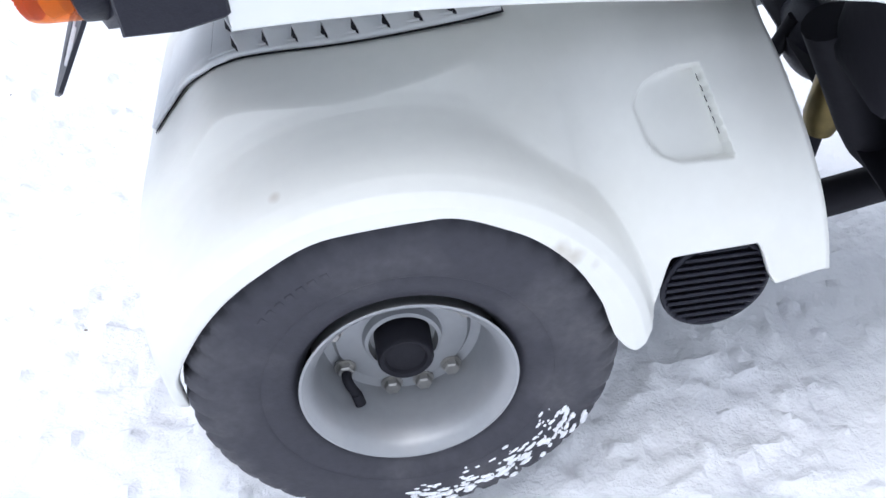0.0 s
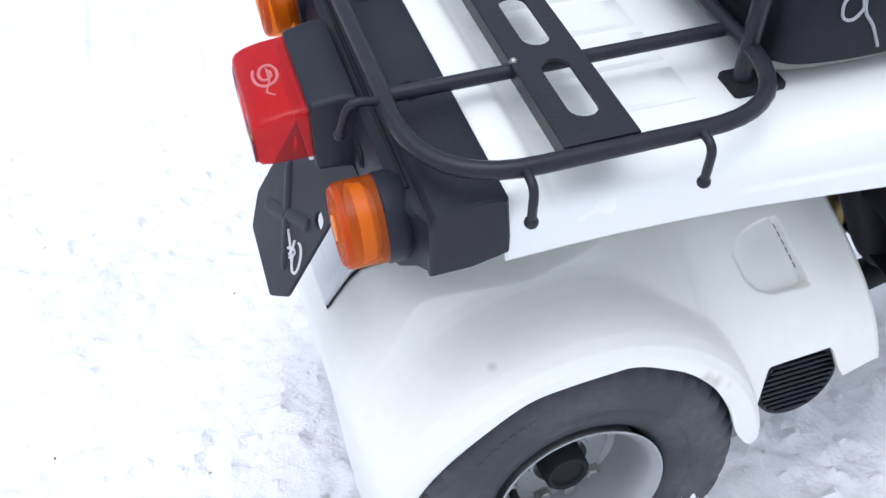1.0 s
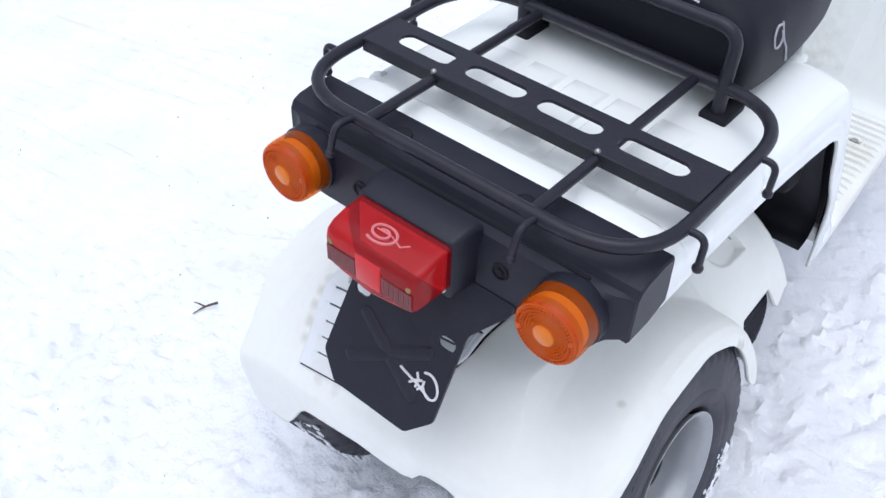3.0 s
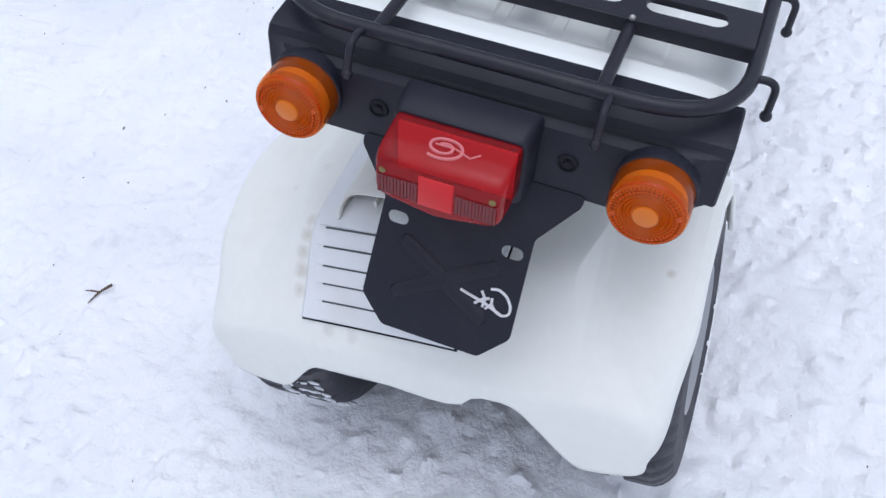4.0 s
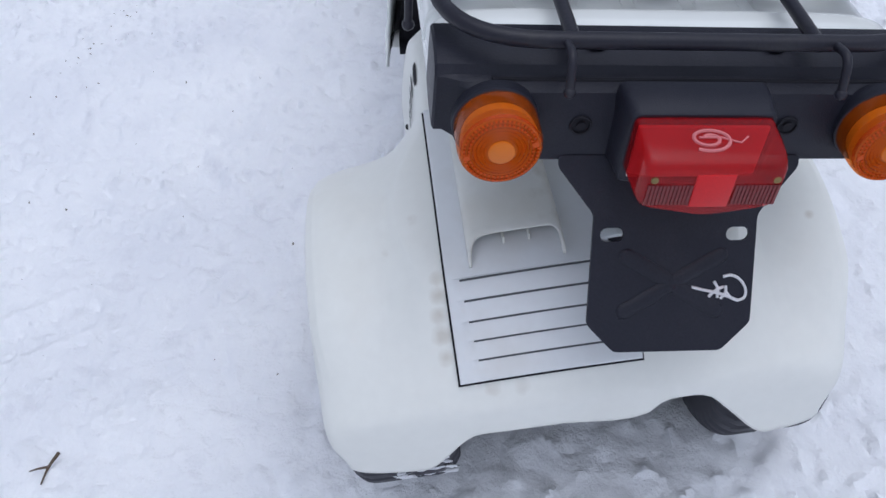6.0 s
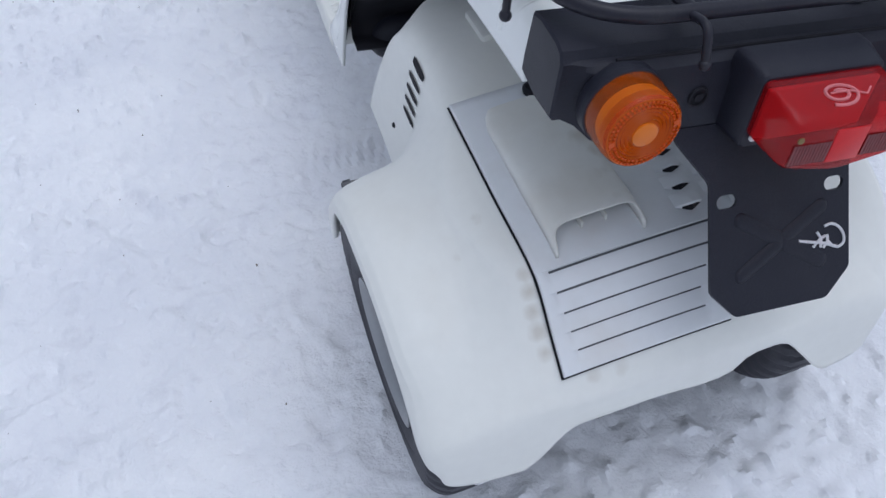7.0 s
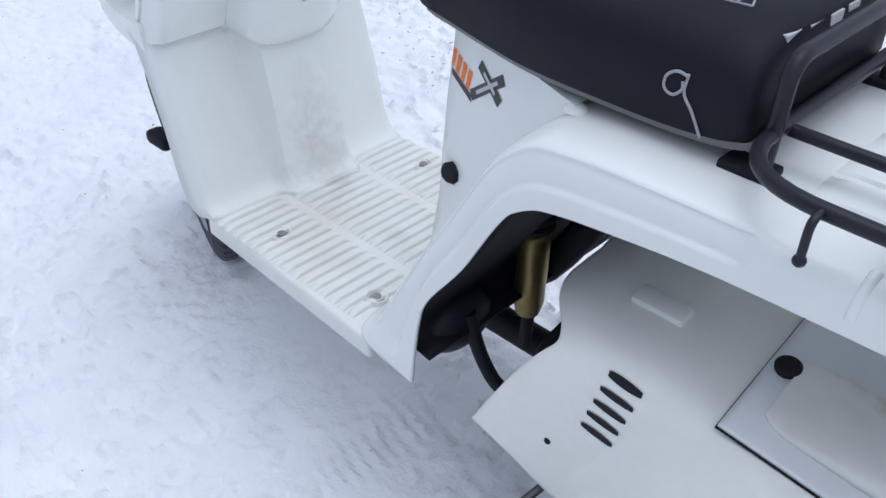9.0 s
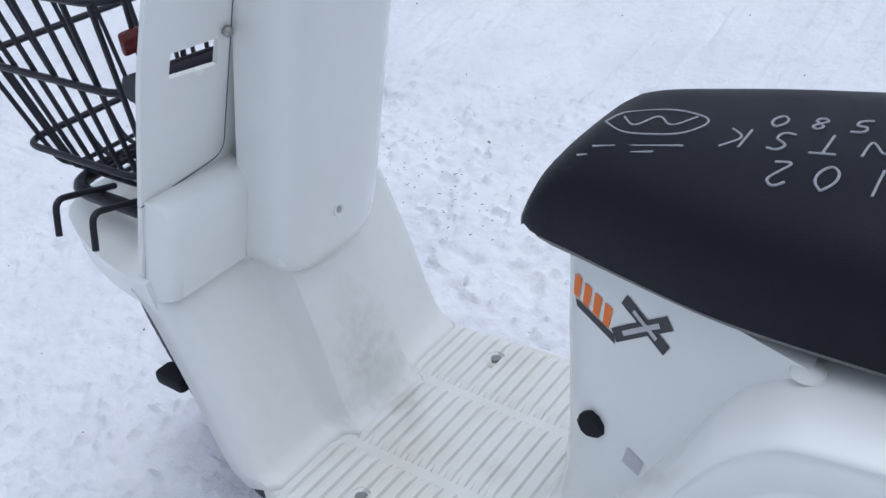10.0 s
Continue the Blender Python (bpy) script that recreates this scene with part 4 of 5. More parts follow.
def build_tail_lamp():
    lamp = new("tail_lamp")
    lamp.parent = scooter
    bm = bmesh.new()
    loft(bm, [rounded([(x, w, z0, ), (x, -w, z0), (x, -w, z1), (x, w, z1)], 0.008, 4, True) for x, w, z0, z1 in ((-0.146, 0.062, 0.600, 0.674), (-0.160, 0.061, 0.601, 0.675), (-0.182, 0.059, 0.601, 0.671), (-0.184, 0.0575, 0.603, 0.669))])
    part("housing", bm, BLACK, lamp, "black lamp housing", AT_LAMP, sharp=35)
    bm = bmesh.new()
    rings = []
    for x, w, z0, z1, r in ((-0.181, 0.0560, 0.608, 0.667, 0.005), (-0.205, 0.0562, 0.608, 0.665, 0.006), (-0.220, 0.0562, 0.608, 0.662, 0.007), (-0.228, 0.0555, 0.608, 0.659, 0.009), (-0.2315, 0.0535, 0.610, 0.655, 0.010), (-0.2325, 0.049, 0.613, 0.651, 0.010)):
        ring = rounded([(x, w, z0 + 0.008), (x, 0, z0 - 0.002), (x, -w, z0 + 0.008), (x, -w, z1), (x, w, z1)], r, 5, True)
        rings.append(ring)
    loft(bm, rings)
    lens = part("lens", bm, RED, lamp, "glossy red plastic lens", AT_LAMP, sharp=40)
    bm = bmesh.new()
    for k in range(14):
        y = 0.0510 - 0.0030 * k
        for q in (y, -y):
            box(bm, (-0.2333, q - 0.0012, 0.6205), (-0.2305, q + 0.0012, 0.640), 0.0) if not -0.017 < q < 0.017 else None
    tagged(part("lens_ribbing", bm, RED_DARK, lamp, "fine vertical lens ribs", AT_LAMP), kind="stuff")
    part("backing", boxed((-0.189, -0.053, 0.611), (-0.185, 0.053, 0.661), 0.001), BOWL, lamp, "pale backing behind the lens", AT_LAMP)
    part("reflector", boxed((-0.2335, -0.0150, 0.618), (-0.2315, 0.0160, 0.650), 0.001), RED_BRIGHT, lamp, "bright red reflector square", AT_LAMP)
    for y in (0.048, -0.048):
        bm = lathed([(0.0, 0.0032), (-0.0012, 0.003), (-0.0015, 0.0)], 14, "x", (-0.2318, y, 0.6445))
        part("screw", bm, BRASS, lamp, at=AT_LAMP)
    # a swirl drawn with a finger or pen on the lens top
    pts = []
    for k in range(60):
        a = 0.6 + 2 * math.pi * 1.75 * k / 59
        r = 0.0035 + 0.0115 * (k / 59)
        x = -0.208 + 0.80 * r * math.sin(a)
        pts.append((x, 0.004 + 1.25 * r * math.cos(a), np.interp(x, (-0.228, -0.220, -0.205, -0.190), (0.6594, 0.6623, 0.6653, 0.6665))))
    bm = tubed(pts, 0.0015, 6)
    tube(bm, [(-0.207, 0.012, 0.6653), (-0.207, -0.006, 0.6653), (-0.212, -0.02, 0.6643), (-0.206, -0.027, 0.6655)], 0.0009, 6)
    part("swirl_mark", bm, material("pale_red_mark", (0.66, 0.20, 0.21), 0.8, grain=0.4, grain_size=700), lamp, "pale swirl drawn on the red lens", AT_LAMP)


build_tail_lamp()


def build_turn_signal(y):
    lamp = new("turn_signal")
    lamp.parent = scooter
    o = (0.0235, y, 0.638)
    part("lamp_base", lathed([(-0.160, 0.030), (-0.168, 0.0355), (-0.180, 0.0355), (-0.182, 0.033)], 40, "x", o), BLACK, lamp, "black lamp base", TILTED)
    part("lens", lathed([(-0.178, 0.0335), (-0.182, 0.0342), (-0.203, 0.0340), (-0.2095, 0.0332), (-0.2120, 0.0320), (-0.2126, 0.0305)], 56, "x", o), ORANGE, lamp, "glossy dark amber lens side", TILTED, sharp=25)
    prof = [(-0.2080, 0.0), (-0.2080, 0.0318), (-0.2126, 0.0312)]
    for k in range(6):
        r = 0.0300 - 0.0031 * k
        prof += [(-0.2132 - 0.0003 * k, r), (-0.2114 - 0.0003 * k, r - 0.0015)]
    prof += [(-0.2140, 0.0118), (-0.2141, 0.0)]
    part("lens_face", lathed(prof, 56, "x", o), ORANGE_FACE, lamp, "ribbed amber lens face", TILTED, sharp=25)
    part("lens_centre", lathed([(-0.212, 0.0112), (-0.2152, 0.0106), (-0.2162, 0.0088), (-0.2166, 0.0)], 32, "x", o), ORANGE_DEEP, lamp, "bright amber centre", TILTED)
    part("reflector", lathed([(-0.200, 0.0312), (-0.190, 0.0295), (-0.184, 0.022), (-0.182, 0.008), (-0.182, 0.0)], 40, "x", o), BOWL, lamp, "pale bowl behind the lens", TILTED)
    for a in (0.25, math.pi + 0.25):
        part("screw", lathed([(0.0, 0.0027), (-0.0012, 0.0025), (-0.0014, 0.0)], 12, "x", (o[0] - 0.2126, y + 0.0272 * math.cos(a), o[2] - 0.0272 * math.sin(a))), AMBER, lamp, at=TILTED)
    # rows of fine pips round the lens face
    bm = bmesh.new()
    for r, n in ((0.0290, 52), (0.0252, 44)):
        for k in range(n):
            a = 2 * math.pi * k / n
            bmesh.ops.create_cube(bm, size=0.0017, matrix=Matrix.Translation((o[0] - 0.2130, y + r * math.cos(a), o[2] + r * math.sin(a))) @ Matrix.Rotation(a, 4, "X"))
    tagged(part("lens_pattern", bm, AMBER, lamp, at=TILTED), kind="stuff")


build_turn_signal(0.1625)
build_turn_signal(-0.1600)


# -- luggage rack --
def build_rack():
    rack = new("luggage_rack")
    rack.parent = scooter
    z, r = 0.703, 0.0070
    loop = rounded([(-0.134, -0.208, z), (-0.134, 0.208, z), (0.162, 0.208, z), (0.162, -0.208, z)], 0.085, 10, True)
    part("outer_loop", tubed(loop, r, 12, True), TUBE, rack, "black steel tube loop", TILTED)
    for y in (-0.096, 0.104):
        part("rail", tubed([(-0.134, y, z - 0.003), (0.162, y, z - 0.003)], 0.0060, 12), TUBE, rack, at=TILTED)
        bm = bmesh.new()
        bmesh.ops.create_icosphere(bm, subdivisions=2, radius=0.0035, matrix=Matrix.Translation((-0.028, y, z + 0.0055)))
        part("weld_spot", bm, STEEL, rack, "bare metal weld spot", TILTED)
    slots = [[(b, a) for a, b in stadium(y, 0.0, 0.074, 0.024, 8)] for y in (0.137, 0.0455, -0.0455, -0.139)]
    bm = plate(bmesh.new(), [(-0.030, -0.203), (0.028, -0.203), (0.028, 0.203), (-0.030, 0.203)], slots, lambda u, v, w: Vector((u, v, z + 0.003 + w)), 0.0035)
    part("slotted_plate", bm, TUBE, rack, "flat black plate with four oblong slots", TILTED, sharp=30)
    part("plate_lip", boxed((-0.031, -0.203, z - 0.009), (-0.028, 0.203, z + 0.0062), 0.001, 1), TUBE, rack, at=TILTED)
    part("plate_lip", boxed((0.026, -0.203, z - 0.009), (0.029, 0.203, z + 0.0062), 0.001, 1), TUBE, rack, at=TILTED)
    for sy, places in ((1, (-0.060, 0.081)), (-1, (-0.063, 0.073))):
        for x in places:
            bm = tubed(rounded([(x, sy * 0.205, z), (x, sy * 0.229, z + 0.002), (x, sy * 0.2285, z - 0.032)], 0.012, 6), 0.0036, 10)
            bmesh.ops.create_icosphere(bm, subdivisions=2, radius=0.0055, matrix=Matrix.Translation((x, sy * 0.2285, z - 0.033)))
            part("cord_hook", bm, TUBE, rack, at=TILTED)
    for y in (-0.106, 0.112):
        bm = tubed(rounded([(-0.134, y, z), (-0.162, y, z + 0.006), (-0.1705, y, z - 0.022)], 0.012, 6), 0.0036, 10)
        bmesh.ops.create_icosphere(bm, subdivisions=2, radius=0.0050, matrix=Matrix.Translation((-0.1708, y, z - 0.023)))
        part("cord_hook", bm, TUBE, rack, at=TILTED)
    bar = rounded([(0.163, -0.128, 0.664), (0.161, -0.128, z + 0.015), (0.160, -0.130, 0.768), (0.160, 0.130, 0.768), (0.161, 0.128, z + 0.015), (0.163, 0.128, 0.664)], 0.034, 8)
    part("grab_bar", tubed(bar, 0.0075, 12), TUBE, rack, "black bent grab bar behind the seat", TILTED)
    # black blocks stand in for the dark holes at the bar's feet
    for y in (-0.128, 0.128):
        part("mount_hole_block", boxed((0.150, y - 0.016, 0.656), (0.197, y + 0.016, 0.672), 0.003), DARK, rack, "black block in place of a dark mount hole", TILTED)


build_rack()


# -- seat --
SEAT = [(0.00, 0.176, 0.128, 0.694, 0.748), (0.05, 0.180, 0.139, 0.687, 0.772), (0.14, 0.203, 0.146, 0.682, 0.786), (0.26, 0.250, 0.147, 0.678, 0.788), (0.42, 0.330, 0.143, 0.675, 0.785),
        (0.58, 0.415, 0.134, 0.672, 0.778), (0.74, 0.500, 0.114, 0.671, 0.770), (0.86, 0.556, 0.099, 0.671, 0.762), (0.95, 0.600, 0.088, 0.672, 0.726), (1.00, 0.616, 0.076, 0.674, 0.694)]


def seat_top(x, y):
    """Height of the cushion's top at a place."""
    s = float(np.interp(x, [k[1] for k in SEAT], [k[0] for k in SEAT]))
    _, w, z0, z1 = along(SEAT, s)
    f = min(0.999, abs(y) / w)
    zb = z0 + 0.022
    return zb + (z1 - zb) * (1 - f**3.0) ** (1 / 3.0)


def build_seat():
    bm = bmesh.new()
    rings = []
    for k in range(41):
        x, w, z0, z1 = along(SEAT, k / 40)
        zb = z0 + 0.022 * min(1, k / 4, (40 - k) / 3)
        ring = []
        for j in range(29):
            a = math.pi * j / 28
            c, s = math.cos(a), math.sin(a)
            ring.append((x, w * math.copysign(abs(c) ** (2 / 3.0), c), zb + (z1 - zb) * s ** (2 / 3.0)))
        ring += [(x, -w * 0.99, z0 + 0.006), (x, -w * 0.90, z0), (x, 0, z0), (x, w * 0.90, z0), (x, w * 0.99, z0 + 0.006)]
        rings.append(ring)
    loft(bm, rings)
    seat = part("seat", bm, VINYL, scooter, "long black vinyl seat with white chalk scribbles", TILTED, sharp=50)
    base = bmesh.new()
    rings = []
    for k in range(25):
        x, w, z0, z1 = along(SEAT, k / 24)
        rings.append([(x - 0.006, w * 0.935 * a, z0 + b) for a, b in ((-1, 0.004), (-1, -0.003), (1, -0.003), (1, 0.004))])
    loft(base, rings)
    part("seat_base", base, material("grey_trim", (0.22, 0.215, 0.21), 0.5, grain=0.2), seat, "thin pale trim under the cushion", TILTED)
    return seat


seat = build_seat()


def chalk_lines(name, strokes, place, label, radius=0.0013):
    bm = bmesh.new()
    for st in strokes:
        tube(bm, rounded([place(u, v) for u, v in st], 0.02, 5), radius, 6)
    return part(name, bm, CHALK, seat, label, TILTED)


# single-stroke characters on a unit cell, drawn as a hand would chalk them
GLYPH = {"0": [[(0.5, 1), (0.1, 0.7), (0.1, 0.3), (0.5, 0), (0.9, 0.3), (0.9, 0.7), (0.5, 1)]], "1": [[(0.5, 1), (0.5, 0)]],
         "2": [[(0.1, 0.8), (0.5, 1), (0.9, 0.75), (0.1, 0), (0.9, 0.05)]], "3": [[(0.1, 0.95), (0.8, 0.95), (0.45, 0.55), (0.9, 0.3), (0.5, 0), (0.1, 0.1)]],
         "4": [[(0.2, 1), (0.1, 0.45), (0.9, 0.45)], [(0.75, 0.9), (0.75, 0)]], "5": [[(0.9, 1), (0.2, 1), (0.15, 0.55), (0.8, 0.5), (0.8, 0.1), (0.1, 0)]],
         "6": [[(0.8, 1), (0.2, 0.6), (0.15, 0.15), (0.6, 0), (0.85, 0.3), (0.5, 0.5), (0.2, 0.35)]], "8": [[(0.5, 0.5), (0.15, 0.75), (0.5, 1), (0.85, 0.75), (0.5, 0.5), (0.1, 0.25), (0.5, 0), (0.9, 0.25), (0.5, 0.5)]],
         "9": [[(0.85, 0.75), (0.5, 0.5), (0.15, 0.75), (0.5, 1), (0.85, 0.75), (0.7, 0)]], "B": [[(0.1, 0), (0.1, 1), (0.7, 0.9), (0.6, 0.55), (0.1, 0.5), (0.8, 0.4), (0.8, 0.1), (0.1, 0)]],
         "-": [[(0.15, 0.5), (0.8, 0.5)]], "P": [[(0.1, 0), (0.1, 1), (0.8, 0.9), (0.7, 0.5), (0.1, 0.45)]], "N": [[(0.1, 0), (0.1, 1), (0.9, 0), (0.9, 1)]],
         "T": [[(0.0, 1), (1.0, 1)], [(0.5, 1), (0.5, 0)]], "S": [[(0.85, 0.9), (0.4, 1), (0.15, 0.7), (0.8, 0.35), (0.6, 0), (0.1, 0.1)]], "K": [[(0.1, 0), (0.1, 1)], [(0.9, 1), (0.1, 0.45), (0.9, 0)]]}


def chalk_text(text, centre, right, up, height, pitch, label):
    """Chalk characters on the seat; right and up are directions in the seat's plan."""
    c, r, u = Vector(centre), Vector(right), Vector(up)
    for k, ch in enumerate(text):
        strokes = []
        for st in GLYPH[ch]:
            strokes.append([tuple(c + r * ((k - (len(text) - 1) / 2) * pitch + (a - 0.5) * height * 0.62) + u * ((b - 0.5) * height)) for a, b in st])
        chalk_lines("chalk_letter", strokes, lambda x, y: Vector((x, y, seat_top(x, y) + 0.0001)), label if k == 0 else "", 0.0011)


# three lines read from the scooter's right, and a code read from behind
chalk_text("3102", (0.351, 0.076), (1, 0.03), (0, 1), 0.028, 0.032, "white chalk number 3102")
chalk_text("PNTSK", (0.379, 0.034), (1, 0.05), (0, 1), 0.029, 0.033, "white chalk letters PNTSK")
chalk_text("2580", (0.380, 0.000), (1, 0.05), (0, 1), 0.022, 0.029, "white chalk number 2580")
chalk_text("B-6449", (0.244, 0.020), (0.12, -1), (1, 0.12), 0.027, 0.024, "white chalk code B-6449")
chalk_lines("chalk_mark", [[(0.560, 0.023), (0.535, 0.045), (0.485, 0.041), (0.470, 0.011), (0.510, -0.007), (0.555, 0.005), (0.561, 0.023)], [(0.547, 0.015), (0.530, 0.035), (0.519, 0.005), (0.501, 0.031), (0.487, 0.007)],
                           [(0.552, 0.062), (0.478, 0.056)], [(0.562, 0.070), (0.498, 0.066)]], lambda x, y: Vector((x, y, seat_top(x, y) + 0.0002)), "white chalk scrawl in a ring with two underlines", 0.0010)


def flank(sy):
    def place(x, z):
        s = float(np.interp(x, [k[1] for k in SEAT], [k[0] for k in SEAT]))
        _, w, z0, z1 = along(SEAT, s)
        zb = z0 + 0.022
        f = max(0.0, (z - zb) / (z1 - zb))
        return Vector((x, sy * (w * (1 - f**3.0) ** (1 / 3.0) + 0.0006), z))
    return place


def nine(cx, cz, size, sy):
    """A chalked nine on the seat's flank; its upright leans to the rear."""
    bowl = [(0.30, 0.45), (0.06, 0.5), (-0.16, 0.34), (-0.12, 0.08), (0.10, 0.02), (0.26, 0.20), (0.22, 0.34)]
    stem = [(0.30, 0.50), (0.28, 0.12), (0.50, -0.10), (0.78, -0.58)]
    chalk_lines("chalk_nine", [[(cx - sy * a * size, cz + b * size) for a, b in st] for st in (bowl, stem)], flank(sy), "white chalk nine", 0.0014)


nine(0.250, 0.712, 0.046, 1)
nine(0.233, 0.722, 0.050, -1)
# maker's lettering on the seat's back, as plain bars
for k in range(5):
    y = 0.084 - 0.036 * k
    part("badge_bar", boxed((0.1770 + 0.004 * abs(y) / 0.07, y - 0.012, 0.752), (0.1830 + 0.006 * abs(y) / 0.07, y + 0.012, 0.771), 0.0005, 1), STICKER_W, seat, "pale printed bar", TILTED)


# -- cowl under the seat --
def build_cowl():
    bm = bmesh.new()
    rings = []
    levels = [(0.284, 0.634, 0.104, 0.10), (0.300, 0.622, 0.098, 0.14), (0.36, 0.600, 0.092, 0.20), (0.45, 0.590, 0.087, 0.28), (0.50, 0.590, 0.084, 0.31), (0.56, 0.592, 0.078, 0.33), (0.62, 0.594, 0.067, 0.35), (0.665, 0.595, 0.061, 0.36)]

    def side(x, z):
        """Half width of the cowl at x and z."""
        front, half, slope = (float(np.interp(z, [k[0] for k in levels], [k[c] for k in levels])) for c in (1, 2, 3))
        back = front - x
        return half * min(1.0, max(0.0, back) / 0.026) ** 0.36 + slope * max(0.0, back - 0.026)
    for z, front, half, slope in levels:
        back = float(np.interp(z, (0.284, 0.315, 0.40, 0.52, 0.628, 0.665), (0.592, 0.560, 0.508, 0.440, 0.378, 0.345)))
        xs = [front - (front - back) * f for f in (0.0, 0.004, 0.012, 0.03, 0.06, 0.10, 0.16, 0.25, 0.4, 0.6, 0.8, 1.0)]
        rings.append([(x, side(x, z), z) for x in xs] + [(x, -side(x, z), z) for x in xs[:0:-1]])
    loft(bm, rings)
    cowl = part("seat_cowl", bm, PAINT, scooter, "white cowl under the seat with an orange and grey sticker", TILTED, sharp=60)
    knob = lathed([(0.0, 0.0135), (0.006, 0.0145), (0.010, 0.011), (0.011, 0.0)], 9, "y", (0.538, side(0.538, 0.490) - 0.001, 0.490))
    part("lock_cover", knob, DARK, cowl, "black rubber lock cover", TILTED)

    def on_side(x, z, lift=0.0008):
        return Vector((x, side(x, z) + lift, z))

    def decal(name, corners, mat, label="", lift=0.0008):
        (ax, az), (bx, bz), (cx, cz), (dx, dz) = corners
        bm = bmesh.new()
        grid(bm, [[on_side((ax + (bx - ax) * u) * (1 - v) + (dx + (cx - dx) * u) * v, (az + (bz - az) * u) * (1 - v) + (dz + (cz - dz) * u) * v, lift) for v in (0, 0.5, 1)] for u in (0, 0.25, 0.5, 0.75, 1)])
        part(name, bm, mat, cowl, label, TILTED)
    decal("sticker_patch", [(0.497, 0.490), (0.478, 0.484), (0.484, 0.464), (0.503, 0.468)], STICKER_W, "grey foil patch")
    # side sticker: plain orange bars, a dark band and a crossed shape
    for k in range(4):
        x, z = 0.5680 - 0.0122 * k, 0.632 - 0.0036 * k
        decal("sticker_bar", [(x, z), (x - 0.0085, z - 0.0022), (x - 0.0060, z - 0.0225), (x + 0.0015, z - 0.0205)], STICKER_O, "orange sticker bar")
    decal("sticker_band", [(0.5660, 0.6090), (0.519, 0.5960), (0.517, 0.5880), (0.5635, 0.6015)], STICKER_B, "dark sticker band")
    for k, (a, b) in enumerate((((0.511, 0.635), (0.464, 0.6105)), ((0.519, 0.596), (0.463, 0.6375)))):
        d = Vector((b[0] - a[0], b[1] - a[1])).normalized()
        for wide, mat, lift, pull in ((0.0062, STICKER_B, 0.0008 + 0.0003 * k, 0.0), (0.0022, STICKER_W, 0.0016, 0.012)):
            q = Vector((-d.y, d.x)) * wide
            p0, p1 = Vector(a) + d * pull, Vector(b) - d * pull
            decal("sticker_stroke", [tuple(p0 + q), tuple(p1 + q), tuple(p1 - q), tuple(p0 - q)], mat, "crossed sticker stroke", lift)


build_cowl()


# -- floorboard --
def build_floor():
    bm = boxed((0.560, -0.212, 0.250), (0.935, 0.212, 0.283), 0.006, 3)
    for v in bm.verts:
        v.co.y *= 1 - 0.095 * step(0.49, 0.935, v.co.x)
    floor = part("floorboard", bm, CREAM, scooter, "white ribbed footboard, slightly grubby", TILTED)
    for col, (y0, y1) in enumerate(((-0.190, -0.075), (-0.062, 0.068), (0.082, 0.196))):
        for k in range(16):
            x = 0.612 + 0.0192 * k
            if col == 1 and x < 0.645 or x > 0.905:
                continue
            bm = bmesh.new()
            rows = []
            for j in range(11):
                y = y0 + (y1 - y0) * j / 10
                e = 1.0 if 0 < j < 10 else 0.0
                rows.append([(x + d, y, 0.2832 + h * e) for d, h in ((-0.0060, 0), (-0.0046, 0.0050), (0, 0.0056), (0.0046, 0.0050), (0.0060, 0))])
            grid(bm, rows)
            part("tread_rib", bm, CREAM, floor, at=TILTED)
    for x, y in ((0.8155, 0.1455), (0.8155, -0.1455), (0.614, 0.147)):
        cup = lathed([(0.0, 0.0165), (0.0062, 0.0150), (0.0066, 0.0135), (0.0012, 0.0115), (0.0012, 0.0)], 28, "z", (x, y, 0.2832))
        part("bolt_cup", cup, CREAM, floor, "moulded round cup", TILTED)
        bm = lathed([(0.0012, 0.0100), (0.0024, 0.0100), (0.0026, 0.0068), (0.0062, 0.0064), (0.0062, 0.0)], 18, "z", (x, y, 0.2832))
        part("floor_bolt", bm, STEEL, floor, "steel bolt in a round cup", TILTED)
    return floor


build_floor()


